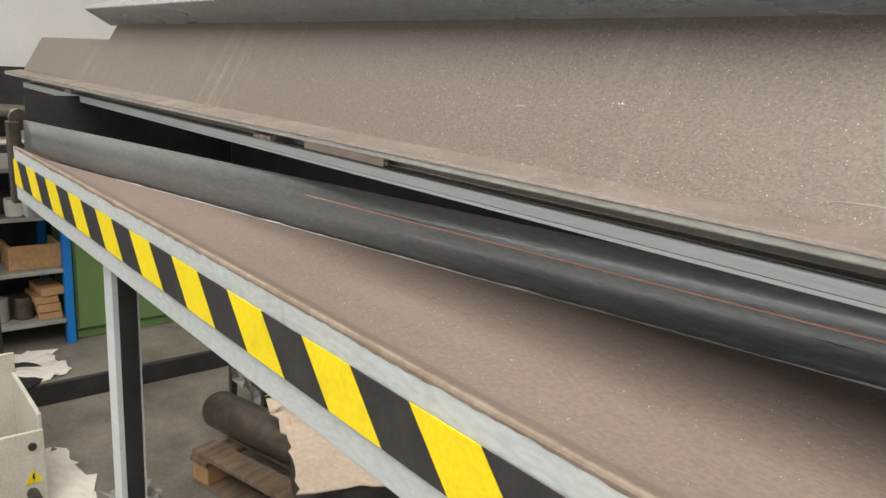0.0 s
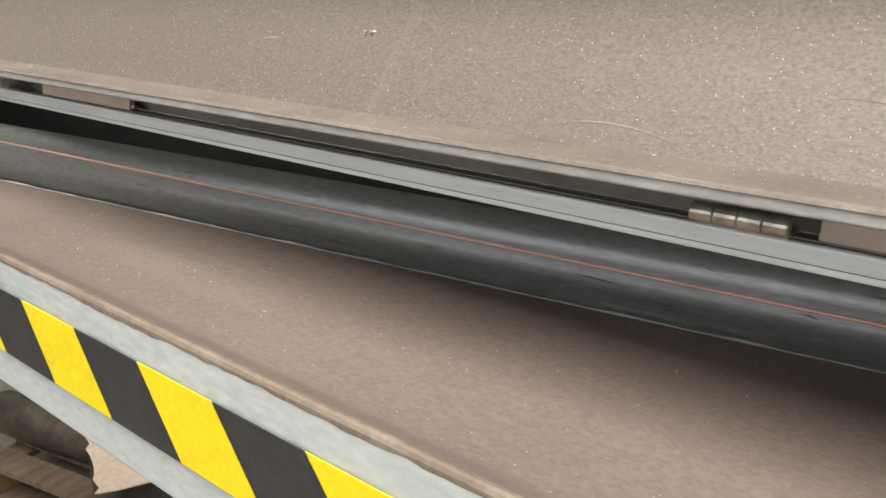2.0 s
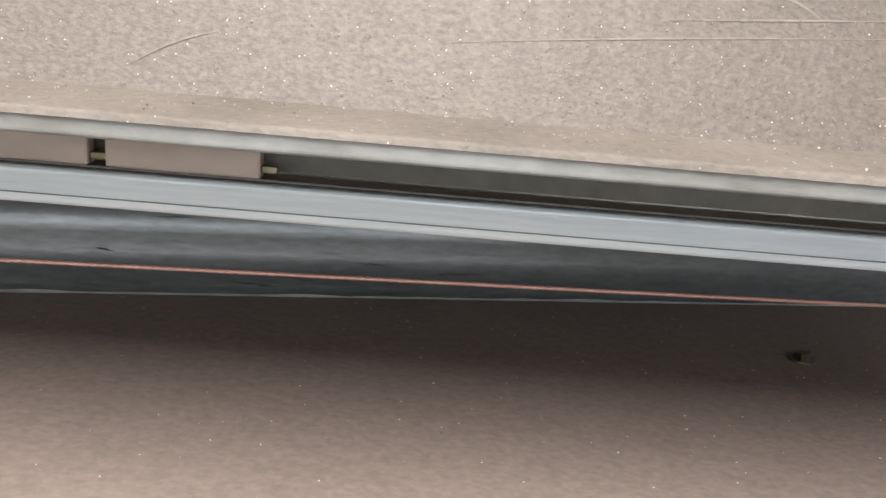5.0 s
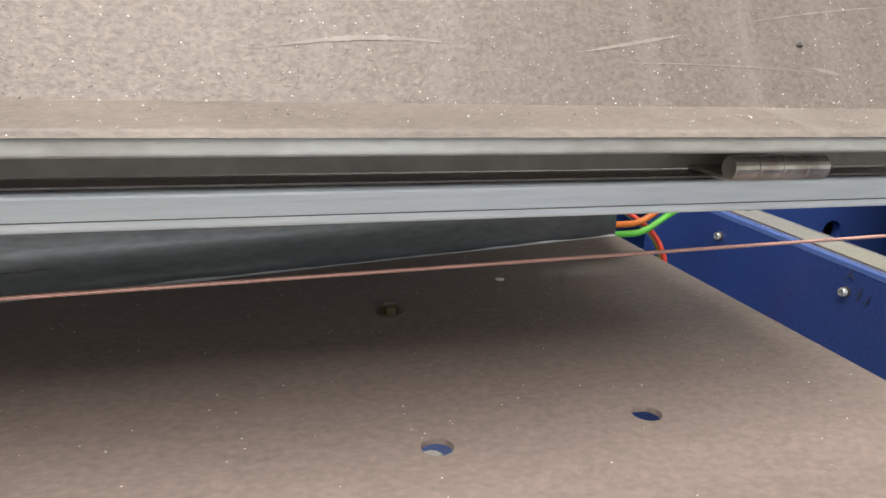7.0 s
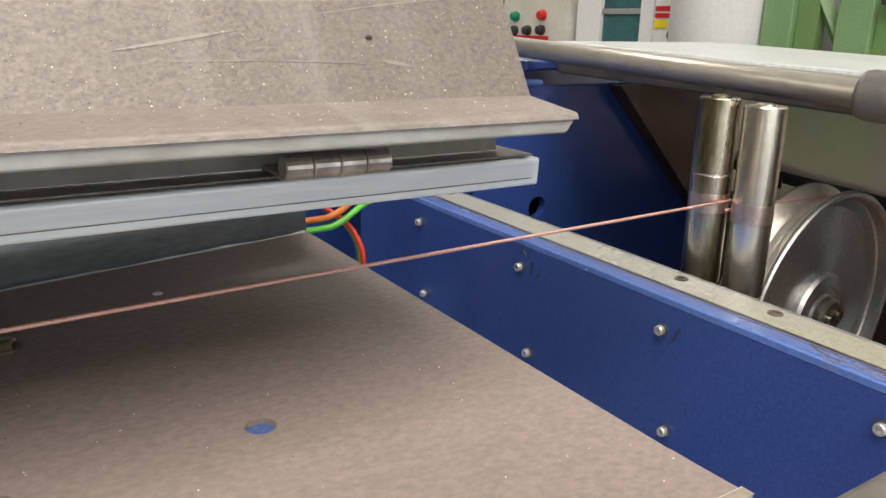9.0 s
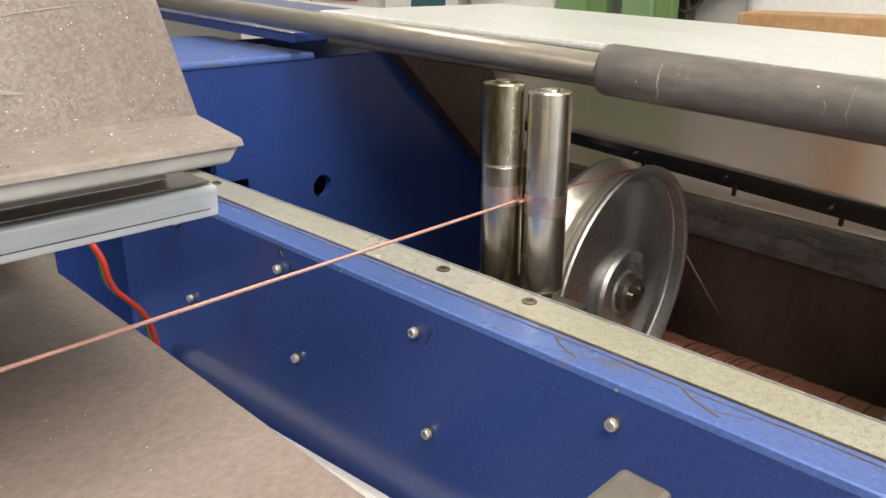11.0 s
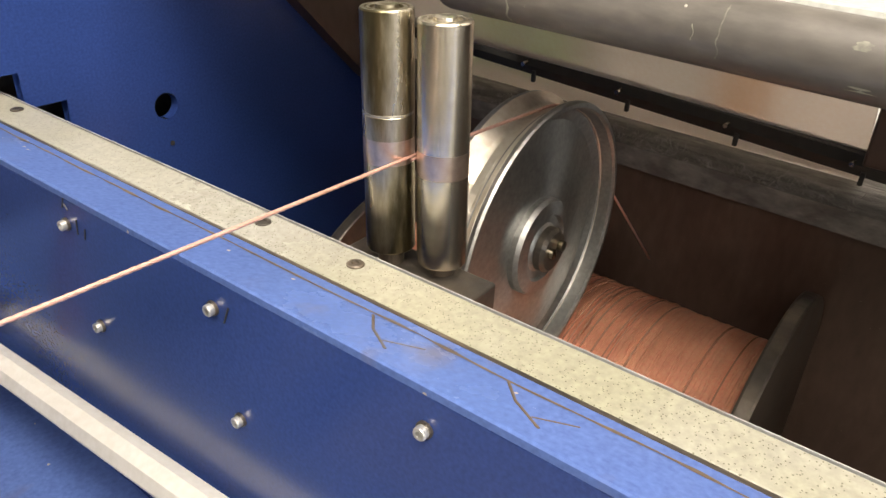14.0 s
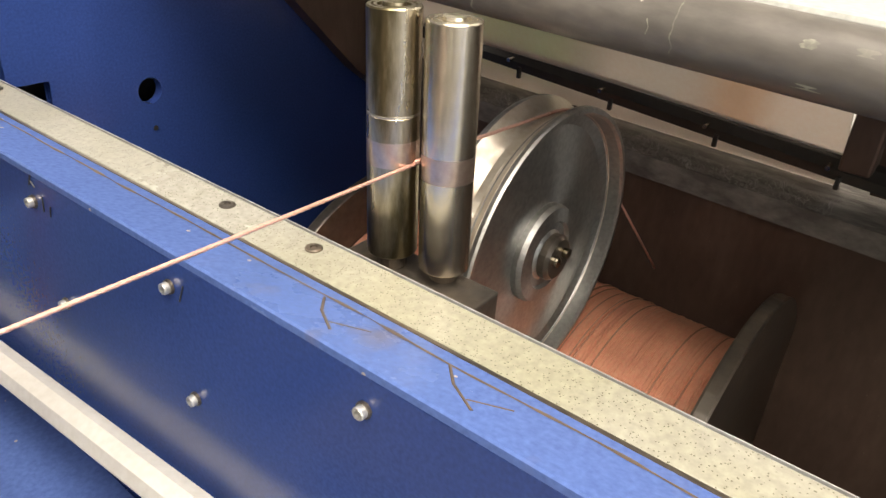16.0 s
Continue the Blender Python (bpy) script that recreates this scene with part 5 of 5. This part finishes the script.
tagged(link("lid_grit", grit(3800, lambda r: on_lid(r.uniform(-1.0, 0.73), r.random() ** 1.3 * 0.135), 0.0001, 0.00055, 5), GRIT), "fine pale grit stuck to the lid", "grit", kind="stuff")
tagged(link("lid_crumbs", grit(5200, lambda r: on_lid(r.uniform(-0.8, 0.73), r.random() ** 1.3 * 0.13), 0.0001, 0.00036, 15), DARK_GRIT), "fine dark crumbs stuck to the lid", "grit", kind="stuff")
tagged(link("ledge_grit", grit(900, lambda r: (lambda f: Vector((r.uniform(-1.0, 0.72), 0.1125 + 0.033 * f, 1.5556 + 0.0046 * f)))(r.random()), 0.00012, 0.0006, 6), GRIT), "grit lying on the lid's ledge", "grit", kind="stuff")
tagged(link("tray_grit", grit(900, lambda r: (lambda px: Vector((px, r.uniform(0.01, max(wall_y(px), 0.05)), TRAY_Z + 0.0003)))(r.uniform(-1.0, 0.73)), 0.0002, 0.0007, 8), GRIT), "scattered metal grit on the trough floor", "grit", kind="stuff")


def scuff(x, s, dx, ds, w, bend, seed):
    """A faint pale scrape across the lid."""
    b = bmesh.new()
    last, n = None, 40
    for i in range(n + 1):
        f = i / n
        px, ps = x + dx * f, s + ds * f + bend * math.sin(math.pi * f)
        h = w * math.sin(math.pi * min(max(f, 0.02), 0.98)) * (0.6 + 0.7 * noise.noise(Vector((f * 30, seed, 0))))
        h = max(1.5 * h, 0.00012)
        row = [b.verts.new(on_lid(px, ps + e)) for e in (-h, 0, h)]
        if last:
            for k in range(2):
                b.faces.new((last[k], row[k], row[k + 1], last[k + 1]))
        last = row
    return b


SCUFFS = [(-0.07, 0.010, 0.085, -0.005, 0.0007, 0.006), (0.42, 0.02, 0.07, 0.004, 0.0012, 0.003), (0.655, 0.018, 0.016, -0.003, 0.001, 0.0), (-0.35, 0.05, 0.02, 0.002, 0.0012, 0.001),
          (0.543, 0.022, 0.052, 0.010, 0.0009, 0.0), (0.565, 0.018, 0.092, -0.002, 0.0003, 0.001), (0.631, 0.040, 0.08, 0.011, 0.0005, 0.001), (0.078, 0.042, 0.065, -0.002, 0.0004, 0.0),
          (0.261, 0.029, 0.17, 0.018, 0.0004, 0.001), (0.345, 0.047, 0.086, 0.008, 0.0005, 0.0), (0.385, 0.062, 0.022, -0.010, 0.0008, 0.003), (0.148, 0.010, 0.028, 0.015, 0.0005, 0.002), (0.23, 0.018, 0.002, 0.026, 0.0007, 0.0), (0.224, 0.02, -0.002, 0.022, 0.0006, 0.0), (0.30, 0.03, 0.001, 0.02, 0.0006, 0.0)]
for k, row in enumerate(SCUFFS):
    part("scuff", scuff(*row, k), SCRATCH, lid, "pale scuff mark")
part("dark_crumb", grit(1, lambda r: on_lid(0.652, 0.029), 0.0022, 0.0023, 3), DARK, lid, "dark crumb stuck to the lid")
part("crumb", grit(5, lambda r: on_lid(-0.24 + r.uniform(-0.006, 0.006), 0.062 + r.uniform(-0.003, 0.003)), 0.001, 0.0018, 4), GRIT, lid, "pale crumbs stuck to the lid")
part("pale_chip", lathe([(0.0022, 0), (0.0034, 0.0004), (0.003, 0.0009), (0.0002, 0.001)], "z", 9, at=(0.59, 0.346, TRAY_Z)), PAPER, trough, "white chip on the trough floor")

# ---- movement ----
SLIDE = [(0.0, 0.410), (2.5, 0.366), (5.0, 0.318), (7.5, 0.265), (9.0, 0.236), (10.0, 0.218), (12.5, 0.1775), (14.0, 0.152), (16.0, 0.118)]


def slide_at(t):
    for (ta, a), (tb, c) in zip(SLIDE, SLIDE[1:]):
        if t <= tb:
            return a + (c - a) * (t - ta) / (tb - ta)
    return SLIDE[-1][1]


def carriage_pose(t):
    return MACH @ pose(0, slide_at(t) - 0.186, 0)


def blend(rows, t):
    for (ta, *a), (tb, *c) in zip(rows, rows[1:]):
        if t <= tb:
            f = (t - ta) / (tb - ta)
            return [p + (q - p) * f for p, q in zip(a, c)]
    return list(rows[-1][1:])


# the strand wanders up the rollers and along its far guide: height on the rollers, far y, far z
STRAND = [(0.0, 0.0635, 0.05, 1.463), (1.0, 0.068, 0.04, 1.464), (2.0, 0.072, 0.03, 1.4655), (3.0, 0.076, 0.03, 1.4645), (4.0, 0.071, 0.03, 1.4705), (5.0, 0.068, 0.03, 1.476), (8.0, 0.068, 0.06, 1.488), (9.0, 0.065, 0.06, 1.482), (10.0, 0.062, 0.06, 1.476), (12.5, 0.0535, 0.06, 1.493), (13.5, 0.0555, 0.06, 1.468), (14.0, 0.059, 0.06, 1.482), (15.0, 0.058, 0.055, 1.466), (16.0, 0.056, 0.05, 1.425)]


def wire_pose(t):
    height, far_y, far_z = blend(STRAND, t)
    start = Vector((ANCHOR.x, far_y, far_z))
    aim = (carriage_pose(t) @ Vector((0.135, 0.001, height))) - start
    return Matrix.Translation(start) @ aim.to_track_quat("X", "Z").to_matrix().to_4x4()


def motions():
    walk(carriage, [(t, carriage_pose(t)) for t, _ in SLIDE])
    walk(wire, [(t / 2, wire_pose(t / 2)) for t in range(33)])
    walk(pulley, [(k * 0.25, pose(PCX, 0, PCZ, 0, (k * 80) % 360, 0)) for k in range(65)])
    home = MACH @ pose(0.415, -0.03, -0.335)
    walk(spool, [(k * 0.25, home @ pose(0, 0, 0, 0, (k * 62) % 360, 0)) for k in range(65)])


motions()
